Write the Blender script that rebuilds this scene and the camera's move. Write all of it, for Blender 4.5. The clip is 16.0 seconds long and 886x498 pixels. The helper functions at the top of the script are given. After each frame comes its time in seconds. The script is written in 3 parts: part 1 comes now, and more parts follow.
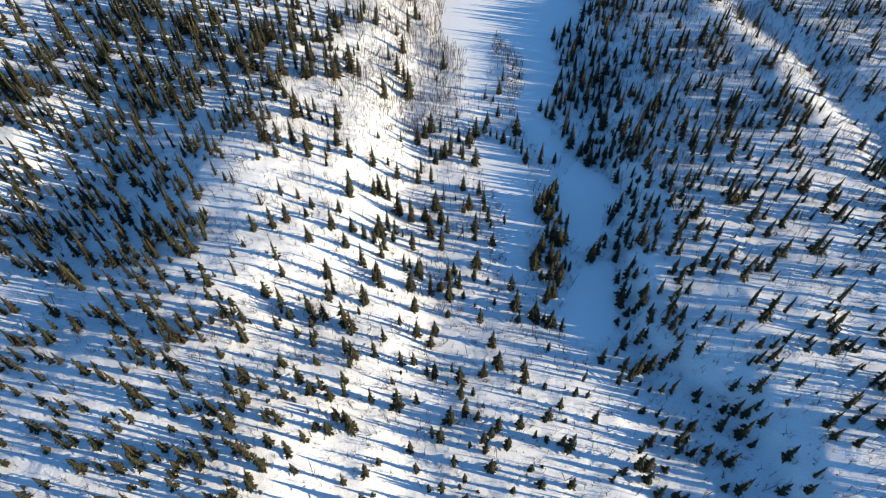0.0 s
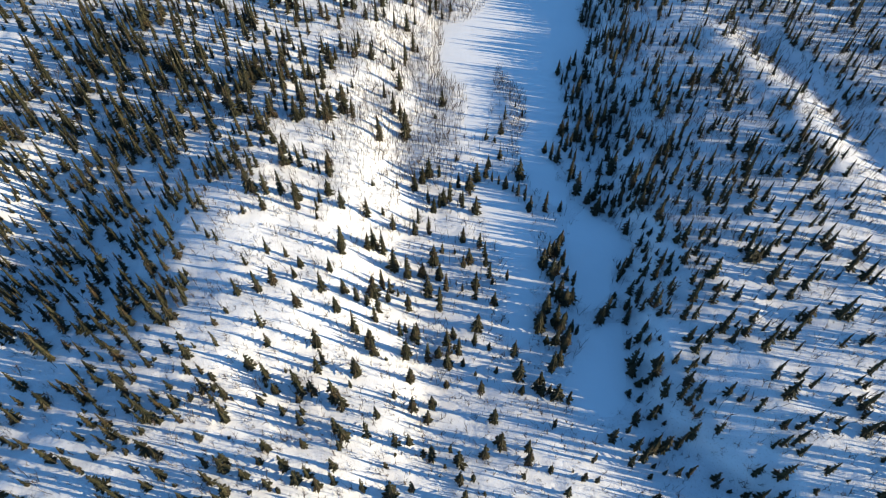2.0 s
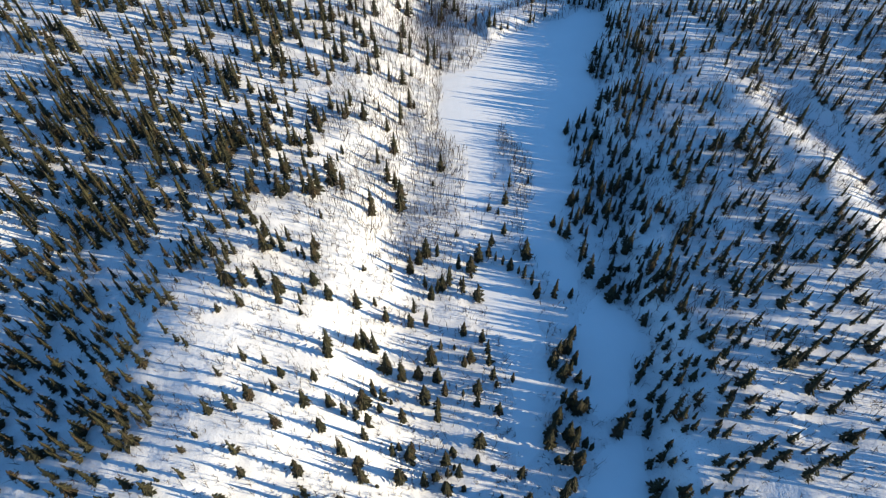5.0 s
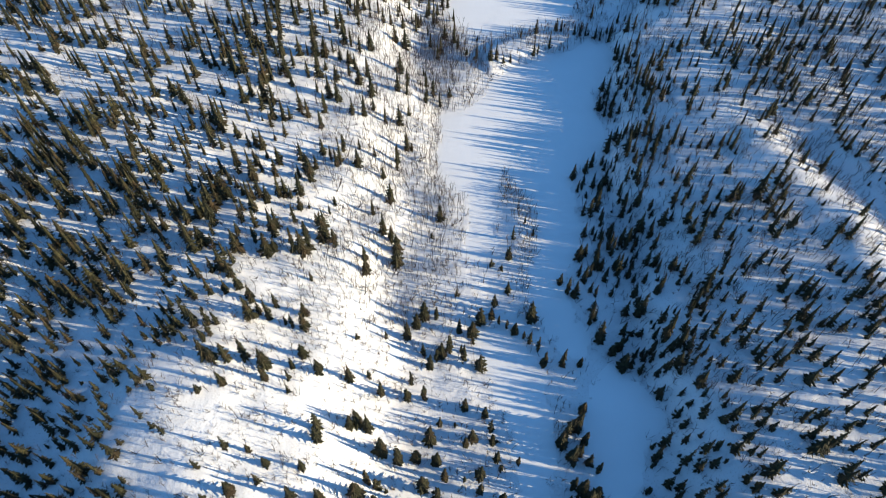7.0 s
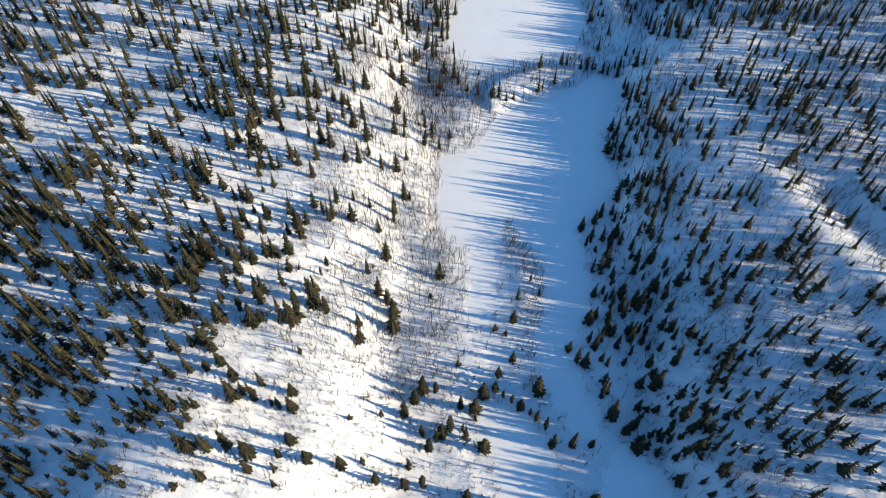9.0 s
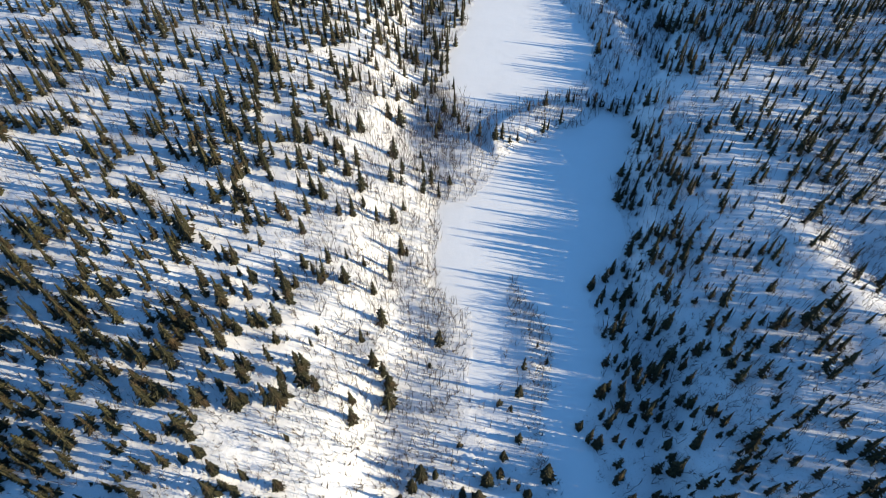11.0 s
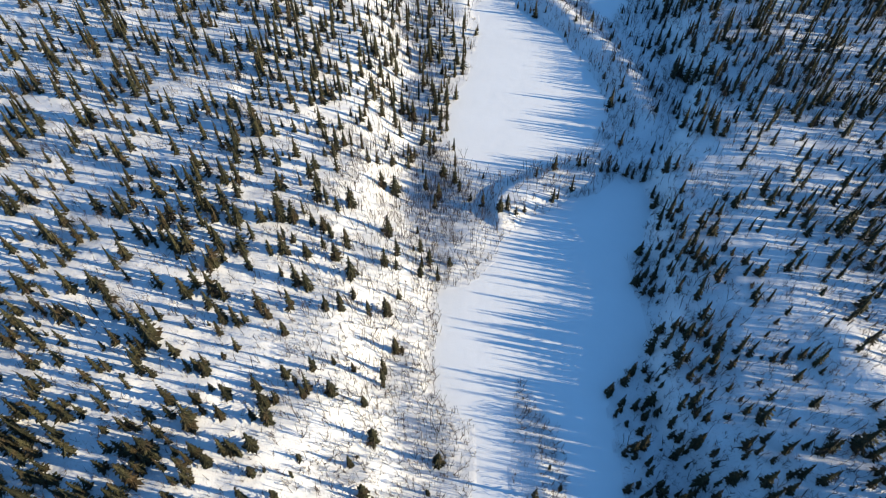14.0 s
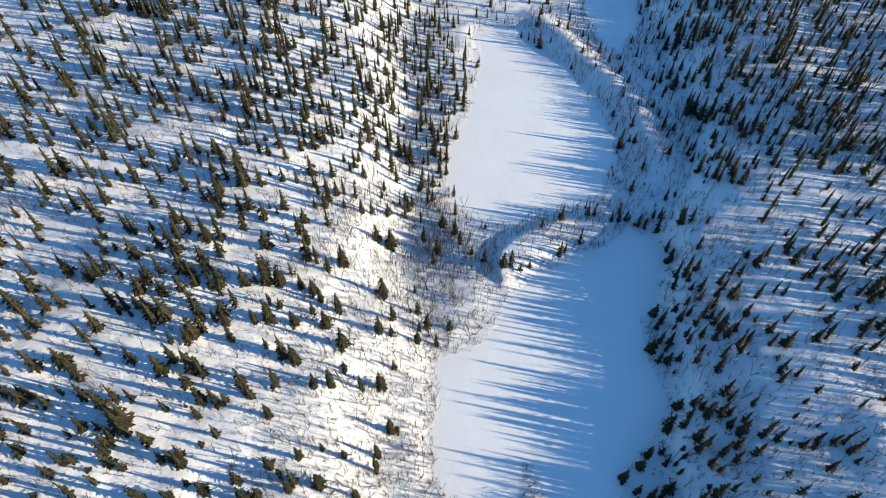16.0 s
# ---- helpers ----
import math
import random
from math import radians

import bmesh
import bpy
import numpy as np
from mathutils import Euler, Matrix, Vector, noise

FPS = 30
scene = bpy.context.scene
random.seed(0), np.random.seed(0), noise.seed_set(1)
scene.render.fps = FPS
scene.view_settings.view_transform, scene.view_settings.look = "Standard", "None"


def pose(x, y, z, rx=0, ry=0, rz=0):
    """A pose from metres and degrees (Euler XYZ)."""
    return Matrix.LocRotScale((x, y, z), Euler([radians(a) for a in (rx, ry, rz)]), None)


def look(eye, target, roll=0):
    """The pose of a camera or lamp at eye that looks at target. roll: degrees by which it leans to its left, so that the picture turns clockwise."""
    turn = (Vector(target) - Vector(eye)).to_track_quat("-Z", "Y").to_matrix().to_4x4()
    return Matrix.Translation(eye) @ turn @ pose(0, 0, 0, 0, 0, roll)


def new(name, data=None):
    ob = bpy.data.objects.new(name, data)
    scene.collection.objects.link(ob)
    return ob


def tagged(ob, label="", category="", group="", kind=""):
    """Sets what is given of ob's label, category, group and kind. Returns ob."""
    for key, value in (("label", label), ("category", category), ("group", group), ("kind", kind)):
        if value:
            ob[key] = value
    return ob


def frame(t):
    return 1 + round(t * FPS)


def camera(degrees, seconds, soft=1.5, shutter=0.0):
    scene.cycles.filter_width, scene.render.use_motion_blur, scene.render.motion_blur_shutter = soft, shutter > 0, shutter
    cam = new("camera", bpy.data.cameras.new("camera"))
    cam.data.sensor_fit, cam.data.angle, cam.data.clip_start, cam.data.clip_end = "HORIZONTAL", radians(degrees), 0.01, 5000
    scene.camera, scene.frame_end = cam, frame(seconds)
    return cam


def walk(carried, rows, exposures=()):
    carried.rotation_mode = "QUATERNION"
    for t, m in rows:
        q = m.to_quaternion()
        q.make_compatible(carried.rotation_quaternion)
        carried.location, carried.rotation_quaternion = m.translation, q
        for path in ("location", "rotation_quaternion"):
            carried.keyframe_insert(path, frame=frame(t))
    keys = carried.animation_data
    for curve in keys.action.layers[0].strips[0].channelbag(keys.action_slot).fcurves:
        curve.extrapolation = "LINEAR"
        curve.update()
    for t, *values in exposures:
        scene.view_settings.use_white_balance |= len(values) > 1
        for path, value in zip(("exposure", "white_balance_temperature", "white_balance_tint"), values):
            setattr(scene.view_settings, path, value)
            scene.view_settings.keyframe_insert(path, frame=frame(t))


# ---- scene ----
cam = camera(71.0, 16.0, soft=0.6)
# seconds, place, turn about x, y and z
ROWS = [
    (0.0, 0.00, 0.00, 121.20, 36.446, 0.200, 0.341),
    (1.0, 0.23, 8.22, 121.18, 36.510, 0.208, 0.371),
    (2.0, 0.38, 16.49, 121.18, 36.573, 0.214, 0.384),
    (3.0, 0.47, 24.83, 121.20, 36.635, 0.217, 0.383),
    (4.0, 0.51, 33.22, 121.24, 36.694, 0.217, 0.370),
    (5.0, 0.50, 41.66, 121.29, 36.751, 0.214, 0.346),
    (6.0, 0.46, 50.15, 121.35, 36.804, 0.210, 0.315),
    (7.0, 0.39, 58.69, 121.41, 36.853, 0.204, 0.278),
    (8.0, 0.30, 67.26, 121.46, 36.898, 0.196, 0.237),
    (9.0, 0.20, 75.88, 121.51, 36.937, 0.186, 0.195),
    (10.0, 0.10, 84.53, 121.55, 36.970, 0.175, 0.153),
    (11.0, 0.01, 93.21, 121.56, 36.997, 0.163, 0.114),
    (12.0, -0.07, 101.92, 121.56, 37.017, 0.151, 0.079),
    (13.0, -0.11, 110.66, 121.52, 37.028, 0.137, 0.052),
    (14.0, -0.12, 119.42, 121.45, 37.032, 0.123, 0.033),
    (15.0, -0.09, 128.20, 121.35, 37.026, 0.109, 0.026),
    (16.0, 0.00, 137.00, 121.20, 37.011, 0.094, 0.032),
]
walk(cam, [(t, pose(*p)) for t, *p in ROWS], [(0.0, 0.96, 5080, 1), (16.0, 0.96, 5080, 1)])

# ---- sky and sun ----
SUN_UP, SUN_YAW = 13.8, -12.0      # degrees above the horizon, and from +x towards +y
world = bpy.data.worlds.new("winter_sky")
scene.world = world
world.use_nodes = True
sky = world.node_tree.nodes.new("ShaderNodeTexSky")
sky.sky_type, sky.sun_disc = "NISHITA", False
sky.sun_elevation, sky.sun_rotation = radians(SUN_UP), radians(90 - SUN_YAW)
sky.air_density, sky.dust_density, sky.ozone_density = 1.0, 0.0, 3.0
back = world.node_tree.nodes["Background"]
back.inputs["Strength"].default_value = 0.091
world.node_tree.links.new(sky.outputs["Color"], back.inputs["Color"])

sun = new("sun", bpy.data.lights.new("sun", "SUN"))
sun.data.energy, sun.data.angle, sun.data.color = 5.3, radians(0.5), (1.0, 0.70, 0.39)
sun_way = Vector((math.cos(radians(SUN_YAW)) * math.cos(radians(SUN_UP)), math.sin(radians(SUN_YAW)) * math.cos(radians(SUN_UP)), math.sin(radians(SUN_UP))))
sun.matrix_world = look(sun_way * 400, (0, 0, 0))
tagged(sun, kind="structure")


# ---- materials ----
def material(name, rough, spec=0.3):
    m = bpy.data.materials.new(name)
    m.use_nodes = True
    bsdf = m.node_tree.nodes["Principled BSDF"]
    bsdf.inputs["Roughness"].default_value = rough
    bsdf.inputs["Specular IOR Level"].default_value = spec
    return m, m.node_tree, bsdf


def place_noise(tree, size, detail=3.0, rough=0.55):
    """Noise in the world's metres; size: how large its patches are."""
    geo = tree.nodes.new("ShaderNodeNewGeometry")
    n = tree.nodes.new("ShaderNodeTexNoise")
    n.inputs["Scale"].default_value = 1.0 / size
    n.inputs["Detail"].default_value = detail
    n.inputs["Roughness"].default_value = rough
    tree.links.new(geo.outputs["Position"], n.inputs["Vector"])
    return n.outputs["Fac"]


def ramp(tree, fac, *stops):
    r = tree.nodes.new("ShaderNodeValToRGB")
    while len(r.color_ramp.elements) < len(stops):
        r.color_ramp.elements.new(0.5)
    for e, (at, colour) in zip(r.color_ramp.elements, stops):
        e.position, e.color = at, (*colour, 1)
    tree.links.new(fac, r.inputs["Fac"])
    return r.outputs["Color"]


def blend(tree, fac, a, b, how="MIX"):
    m = tree.nodes.new("ShaderNodeMix")
    m.data_type, m.blend_type = "RGBA", how
    for socket, value in ((m.inputs[0], fac), (m.inputs[6], a), (m.inputs[7], b)):
        if isinstance(value, (int, float)):
            socket.default_value = value
        elif isinstance(value, tuple):
            socket.default_value = (*value, 1)
        else:
            tree.links.new(value, socket)
    return m.outputs[2]


def bump(tree, bsdf, *heights):
    """heights: (noise, metres high), stacked."""
    last = None
    for height, metres in heights:
        b = tree.nodes.new("ShaderNodeBump")
        b.inputs["Distance"].default_value = metres
        tree.links.new(height, b.inputs["Height"])
        if last:
            tree.links.new(last, b.inputs["Normal"])
        last = b.outputs["Normal"]
    tree.links.new(last, bsdf.inputs["Normal"])


def forest_snow():
    m, t, b = material("forest_snow", 0.75, 0.25)
    c = ramp(t, place_noise(t, 4.0), (0.3, (0.78, 0.775, 0.775)), (0.7, (0.87, 0.865, 0.86)))
    # needles, twigs and bark blown on to the snow
    litter = ramp(t, place_noise(t, 0.35, 4.0, 0.7), (0.57, (0, 0, 0)), (0.74, (1, 1, 1)))
    c = blend(t, litter, c, (0.46, 0.42, 0.37))
    t.links.new(c, b.inputs["Base Color"])
    bump(t, b, (place_noise(t, 1.3, 3.0), 0.13), (place_noise(t, 0.35, 3.0, 0.6), 0.06))
    return m


def lake_snow():
    m, t, b = material("lake_snow", 0.65, 0.3)
    c = ramp(t, place_noise(t, 12.0), (0.3, (0.87, 0.87, 0.865)), (0.7, (0.91, 0.91, 0.905)))
    t.links.new(c, b.inputs["Base Color"])
    bump(t, b, (place_noise(t, 3.0, 3.0), 0.06), (place_noise(t, 0.4, 3.0), 0.012))
    return m


def needles(name, dark, light):
    m, t, b = material(name, 0.7, 0.2)
    geo = t.nodes.new("ShaderNodeNewGeometry")
    c = ramp(t, geo.outputs["Random Per Island"], (0.0, dark), (1.0, light))
    # a rusty old-needle cast on some crowns
    rust = ramp(t, place_noise(t, 3.0, 1.0), (0.50, (0, 0, 0)), (0.72, (1, 1, 1)))
    c = blend(t, rust, c, (0.066, 0.047, 0.023))
    tufts = ramp(t, place_noise(t, 0.22, 3.0, 0.7), (0.36, (0.35, 0.35, 0.35)), (0.64, (1.3, 1.3, 1.3)))
    c = blend(t, 1.0, c, tufts, "MULTIPLY")
    t.links.new(c, b.inputs["Base Color"])
    bump(t, b, (place_noise(t, 0.16, 3.0, 0.7), 0.12))
    return m


def bark(name, dark, light, size=0.25):
    m, t, b = material(name, 0.85, 0.2)
    t.links.new(ramp(t, place_noise(t, size, 4.0, 0.65), (0.35, dark), (0.7, light)), b.inputs["Base Color"])
    bump(t, b, (place_noise(t, 0.06, 3.0), 0.02))
    return m


SNOW = forest_snow()
LAKE = lake_snow()
NEEDLES = needles("spruce_needles", (0.014, 0.016, 0.008), (0.066, 0.061, 0.027))
SPRUCE_BARK = bark("spruce_bark", (0.07, 0.055, 0.045), (0.16, 0.13, 0.11))
BIRCH_BARK = bark("birch_bark", (0.030, 0.025, 0.023), (0.10, 0.086, 0.078), 0.5)
TWIG = bark("twig_bark", (0.050, 0.038, 0.032), (0.115, 0.088, 0.074), 0.8)


# ---- the lie of the land ----
def lattice(ix, iy, seed):
    n = (ix.astype(np.int64) * 374761393 + iy.astype(np.int64) * 668265263 + seed * 1442695041) & 0x7FFFFFFF
    n = ((n ^ (n >> 13)) * 1274126177) & 0x7FFFFFFF
    return ((n ^ (n >> 16)) & 0xFFFF) / 65535.0


def rolling(x, y, size, seed):
    """Smooth noise from 0 to 1 over the plan, with hills about size metres across."""
    u, v = np.asarray(x, float) / size, np.asarray(y, float) / size
    iu, iv = np.floor(u), np.floor(v)
    fu, fv = u - iu, v - iv
    fu, fv = fu * fu * (3 - 2 * fu), fv * fv * (3 - 2 * fv)
    a, b = lattice(iu, iv, seed), lattice(iu + 1, iv, seed)
    c, d = lattice(iu, iv + 1, seed), lattice(iu + 1, iv + 1, seed)
    return (a * (1 - fu) + b * fu) * (1 - fv) + (c * (1 - fu) + d * fu) * fv


def ease(v):
    v = np.clip(v, 0, 1)
    return v * v * (3 - 2 * v)


def hump(x, y, cx, cy, sx, sy):
    return np.exp(-(((x - cx) / sx) ** 2 + ((y - cy) / sy) ** 2))


def rounded(points, steps=5):
    """A closed smooth line through the points."""
    out, n = [], len(points)
    for i in range(n):
        p0, p1, p2, p3 = (np.array(points[(i + k) % n], float) for k in (-1, 0, 1, 2))
        for s in range(steps):
            t = s / steps
            out.append(0.5 * (2 * p1 + (p2 - p0) * t + (2 * p0 - 5 * p1 + 4 * p2 - p3) * t * t + (3 * p1 - p0 - 3 * p2 + p3) * t ** 3))
    out = np.array(out)
    wave = np.stack([rolling(out[:, 0], out[:, 1], 3.6, 71) - 0.5, rolling(out[:, 0], out[:, 1], 3.6, 72) - 0.5], 1)
    return out + 2.6 * wave


def inside(x, y, line):
    """Metres from the shore line, positive on the water's side."""
    x, y = np.asarray(x, float), np.asarray(y, float)
    best, odd = np.full(x.shape, 1e9), np.zeros(x.shape, bool)
    a, b = line, np.roll(line, -1, 0)
    for (ax, ay), (bx, by) in zip(a, b):
        dx, dy = bx - ax, by - ay
        k = np.clip(((x - ax) * dx + (y - ay) * dy) / (dx * dx + dy * dy + 1e-9), 0, 1)
        best = np.minimum(best, np.hypot(x - ax - k * dx, y - ay - k * dy))
        odd ^= ((ay > y) != (by > y)) & (x < ax + (y - ay) / (by - ay + 1e-12) * dx)
    return np.where(odd, best, -best)


UPPER_LAKE = rounded([(12, 318), (18, 320), (25, 314), (32, 306), (38, 298), (42, 288), (45, 278), (47, 268), (47, 261), (44, 253), (39, 247), (33, 242),
                      (26, 239), (21, 237), (15, 236), (9, 237), (6, 240), (3, 246), (1, 253), (2, 262), (5, 271), (8, 283), (11, 296), (13, 308)])
MIDDLE_LAKE = rounded([(47, 234), (53, 228), (49, 215), (43, 203), (44, 193), (43, 185), (38, 177), (34, 172), (33, 166), (34, 157), (31, 148), (27, 140),
                       (28, 134), (31, 128), (31, 123), (28, 121), (23, 127), (20, 134), (22, 148), (24, 156), (23, 163), (20, 170), (16, 177), (14, 173),
                       (12, 162), (12, 150), (8, 146), (5, 150), (7, 161), (5, 167), (-1, 174), (-2, 182), (-1, 190), (-2, 197), (0, 199), (7, 201),
                       (12, 207), (16, 214), (24, 222), (33, 227), (40, 230)])
BEND = rounded([(36, 118), (41, 114), (44, 107), (40, 100), (37, 95), (33, 91), (30, 91), (29, 97), (28, 104), (30, 112)])
LOWER_POOL = rounded([(32, 85), (38, 86), (39.5, 83), (37.5, 73), (36, 67), (32, 65.5), (26.5, 67), (26, 71), (29, 78)])
OLD_ARM = rounded([(9, 127), (17, 124), (21, 116), (21, 108), (21, 97), (19, 86), (16.5, 80), (15, 81), (15, 88), (14, 97), (13, 106), (10, 116), (8, 122)])
FAR_LAKE = rounded([(50, 345), (66, 345), (64, 321), (54, 307), (51, 317)])
WATERS = {"upper": UPPER_LAKE, "middle": MIDDLE_LAKE, "bend": BEND, "pool": LOWER_POOL, "arm": OLD_ARM, "far": FAR_LAKE}


def water_depth(x, y):
    """Metres inside the nearest shore; negative on land."""
    return np.max([inside(x, y, line) for line in WATERS.values()], axis=0)


def brow(y):
    """Where the eastern slope breaks, before the gully."""
    return np.interp(y, [100, 135, 144, 161, 179, 200], [97, 95, 92, 86, 80, 77]) + 7 * (rolling(y, 0 * y, 15, 91) - 0.5)


def ridge(x, y, half):
    """1 on the crest of the low ridge past the upper lake, falling off to both sides."""
    crest = np.interp(y, [250, 258, 266, 284, 311, 330], [56, 58.5, 58.7, 53.7, 40, 29]) + 3.5 * (rolling(y, 0 * y, 9, 92) - 0.5)
    return np.exp(-np.abs((x - crest) / half) ** 2) * ease((y - 246) / 12) * ease((334 - y) / 14)


def land(x, y, w=None):
    """Height of the snow."""
    x, y = np.asarray(x, float), np.asarray(y, float)
    w = water_depth(x, y) if w is None else w
    dry = ease((-w - 0.3) / 6.0)
    flat_x, flat_y = x, y
    x = x + (11 * (rolling(flat_x, flat_y, 34, 61) - 0.5) + 8 * (rolling(flat_x, flat_y, 12, 62) - 0.5)) * ease((np.abs(x - 18) - 16) / 12)      # winding feet of the slopes
    south = ease((68 - y) / 24)                                                   # past the pool the valley floor rises to a low shelf
    z = 14.8 * (1 - 0.4 * south) * (1 - np.exp(-np.clip(-x - 1, 0, 400) / 28)) * ease((2 - x) / 26) + 3.6 * south * ease((50 - x) / 46) - 4.0 * (1 - south) * ease((84 - y) / 26) * ease((-x - 14) / 14)
    z = z - 10.5 * hump(x, y, -97, 94, 30, 34) + 1.2 * hump(x, y, -48, 102, 12, 30)
    foot = x - 27 * ease((y - 210) / 55) - 20 * south                           # the eastern slope draws back past the upper lake
    d, low = np.clip(foot - 41, 0, 400), ease((116 - y) / 22)                      # a steep foot, then a gentler shoulder; lower towards the south
    z = z + 6.7 * (1 - np.exp(-d / 9)) * ease(d / 6) + (2.7 - 1.7 * low) * (1 - (1 - np.clip(d / 46, 0, 1)) ** 1.25) + 0.03 * np.clip(d - 46, 0, 90)
    x, y = flat_x, flat_y
    z = z + (2.2 + 1.5 * rolling(x, y, 11, 93)) * ridge(x, y, 5.4)                # the low ridge past the upper lake
    z = z + 1.3 * np.exp(-((x - brow(y)) / 6) ** 2) * ease((y - 118) / 12) * ease((196 - y) / 14)                             # the brow above the gully
    z = z - 2.7 * np.exp(-((x - brow(y) - 14) / 6.5) ** 2) * ease((y - 95) / 12) * ease((190 - y) / 12)                       # a stream gully
    scarp = np.interp(y, [216, 222, 226.5, 231, 236, 240], [13, 11, 12, 16, 23, 32])
    z = z + 1.4 * ease((x - scarp) / 1.6) * ease((49 - x) / 8) * ease((y - 214) / 6) * ease((243 - y) / 4)                    # the bank between the two lakes
    lumps = 1.3 * (rolling(x, y, 17, 3) - 0.5) + 0.65 * (rolling(x, y, 6.5, 5) - 0.5) + 0.32 * (rolling(x, y, 2.6, 7) - 0.5)
    z = z + dry * (0.30 + lumps)
    return np.where(w > 0, -0.35 * ease(w / 1.2), np.maximum(z * ease(-w / 5.0), 0.034 + 0.06 * ease(-w / 5.0)))


def spread(lo, hi, step):
    far = [30, 70, 150, 320, 700, 1500, 3200]
    return np.array([lo - d for d in far[::-1]] + list(np.arange(lo, hi + step / 2, step)) + [hi + d for d in far])


def build_ground():
    xs, ys = spread(-165.0, 190.0, 1.0), spread(22.0, 350.0, 1.0)
    gx, gy = np.meshgrid(xs, ys)
    z = land(gx.ravel(), gy.ravel())
    out = np.clip(np.maximum(np.abs(gx.ravel() - 12) - 300, np.abs(gy.ravel() - 186) - 300) / 500, 0, 1)
    z = z * (1 - out)
    nx, ny = len(xs), len(ys)
    i = (np.arange(ny - 1)[:, None] * nx + np.arange(nx - 1)[None, :]).ravel()
    faces = np.stack([i, i + 1, i + nx + 1, i + nx], 1)
    return mesh_from("ground", np.stack([gx.ravel(), gy.ravel(), z], 1), faces, [SNOW], smooth=True)


def mesh_from(name, verts, faces, mats, smooth=False, which=None):
    """A mesh from arrays of corners and of faces that all have the same number of corners."""
    me = bpy.data.meshes.new(name)
    n, k = faces.shape
    me.vertices.add(len(verts))
    me.vertices.foreach_set("co", np.ascontiguousarray(verts, np.float32).ravel())
    me.loops.add(n * k)
    me.loops.foreach_set("vertex_index", np.ascontiguousarray(faces, np.int32).ravel())
    me.polygons.add(n)
    me.polygons.foreach_set("loop_start", np.arange(0, n * k, k, dtype=np.int32))
    me.polygons.foreach_set("use_smooth", np.full(n, smooth, bool))
    for m in mats:
        me.materials.append(m)
    if which is not None:
        me.polygons.foreach_set("material_index", np.ascontiguousarray(which, np.int32))
    me.update(calc_edges=True)
    return me


ground = tagged(new("ground", build_ground()), "wind-packed and lumpy snow on the forest floor", "snow", kind="structure")


def build_lake(line, level):
    """Level snow on the ice: a sheet that runs a little under the banks."""
    bm = bmesh.new()
    verts = []
    for i, p in enumerate(line):
        q, r = line[i - 1], line[(i + 1) % len(line)]
        d = r - q
        n = np.array([d[1], -d[0]]) / (np.hypot(*d) + 1e-9)
        if inside(np.array([p[0] + n[0]]), np.array([p[1] + n[1]]), line)[0] > 0:
            n = -n
        verts.append(bm.verts.new((*(p + n * 0.9), level)))
    face = bm.faces.new(verts)
    face.normal_update()
    if face.normal.z < 0:
        face.normal_flip()
    bmesh.ops.triangulate(bm, faces=[face])
    me = bpy.data.meshes.new("frozen_lake")
    bm.to_mesh(me)
    bm.free()
    me.materials.append(LAKE)
    return me


LAKE_LABELS = {"upper": "smooth grey-white snow on the ice of the long upper lake", "middle": "smooth snow on the ice of the winding middle lake",
               "bend": "smooth snow on the ice of a river bend", "pool": "smooth snow on the ice of a small pool",
               "arm": "snow over a crescent-shaped old river arm", "far": "smooth snow on the ice of a far lake"}
for key, line in WATERS.items():
    tagged(new("frozen_lake", build_lake(line, 0.03)), LAKE_LABELS[key], "frozen lake", kind="structure")


# ---- spruces ----
def joined(pieces):
    verts, faces, at = [], [], 0
    for v, f in pieces:
        verts.append(np.asarray(v, float))
        faces.append(np.asarray(f, int) + at)
        at += len(v)
    return np.concatenate(verts), np.concatenate(faces)


def tube(points, radii, sides=5):
    """A closed tapering tube of triangles."""
    points = [Vector(p) for p in points]
    v, f = [], []
    for i, (p, r) in enumerate(zip(points, radii)):
        way = (points[min(i + 1, len(points) - 1)] - points[max(i - 1, 0)]).normalized()
        a = way.orthogonal().normalized()
        b = way.cross(a)
        for s in range(sides):
            k = 2 * math.pi * s / sides
            v.append(p + (a * math.cos(k) + b * math.sin(k)) * r)
    for i in range(len(points) - 1):
        for s in range(sides):
            a0, a1 = i * sides + s, i * sides + (s + 1) % sides
            f += [(a0, a1, a1 + sides), (a0, a1 + sides, a0 + sides)]
    return np.array(v), np.array(f)


def spruce_trunk(rng, height):
    bend = rng.uniform(-0.12, 0.12), rng.uniform(-0.12, 0.12)
    r = 0.014 * height
    pts = [(bend[0] * (u * u), bend[1] * u * u, u * height - 0.5 * (u == 0)) for u in (0, 0.3, 0.65, 0.97)]
    return tube(pts, [r * 1.25, r, r * 0.6, r * 0.12], 3)


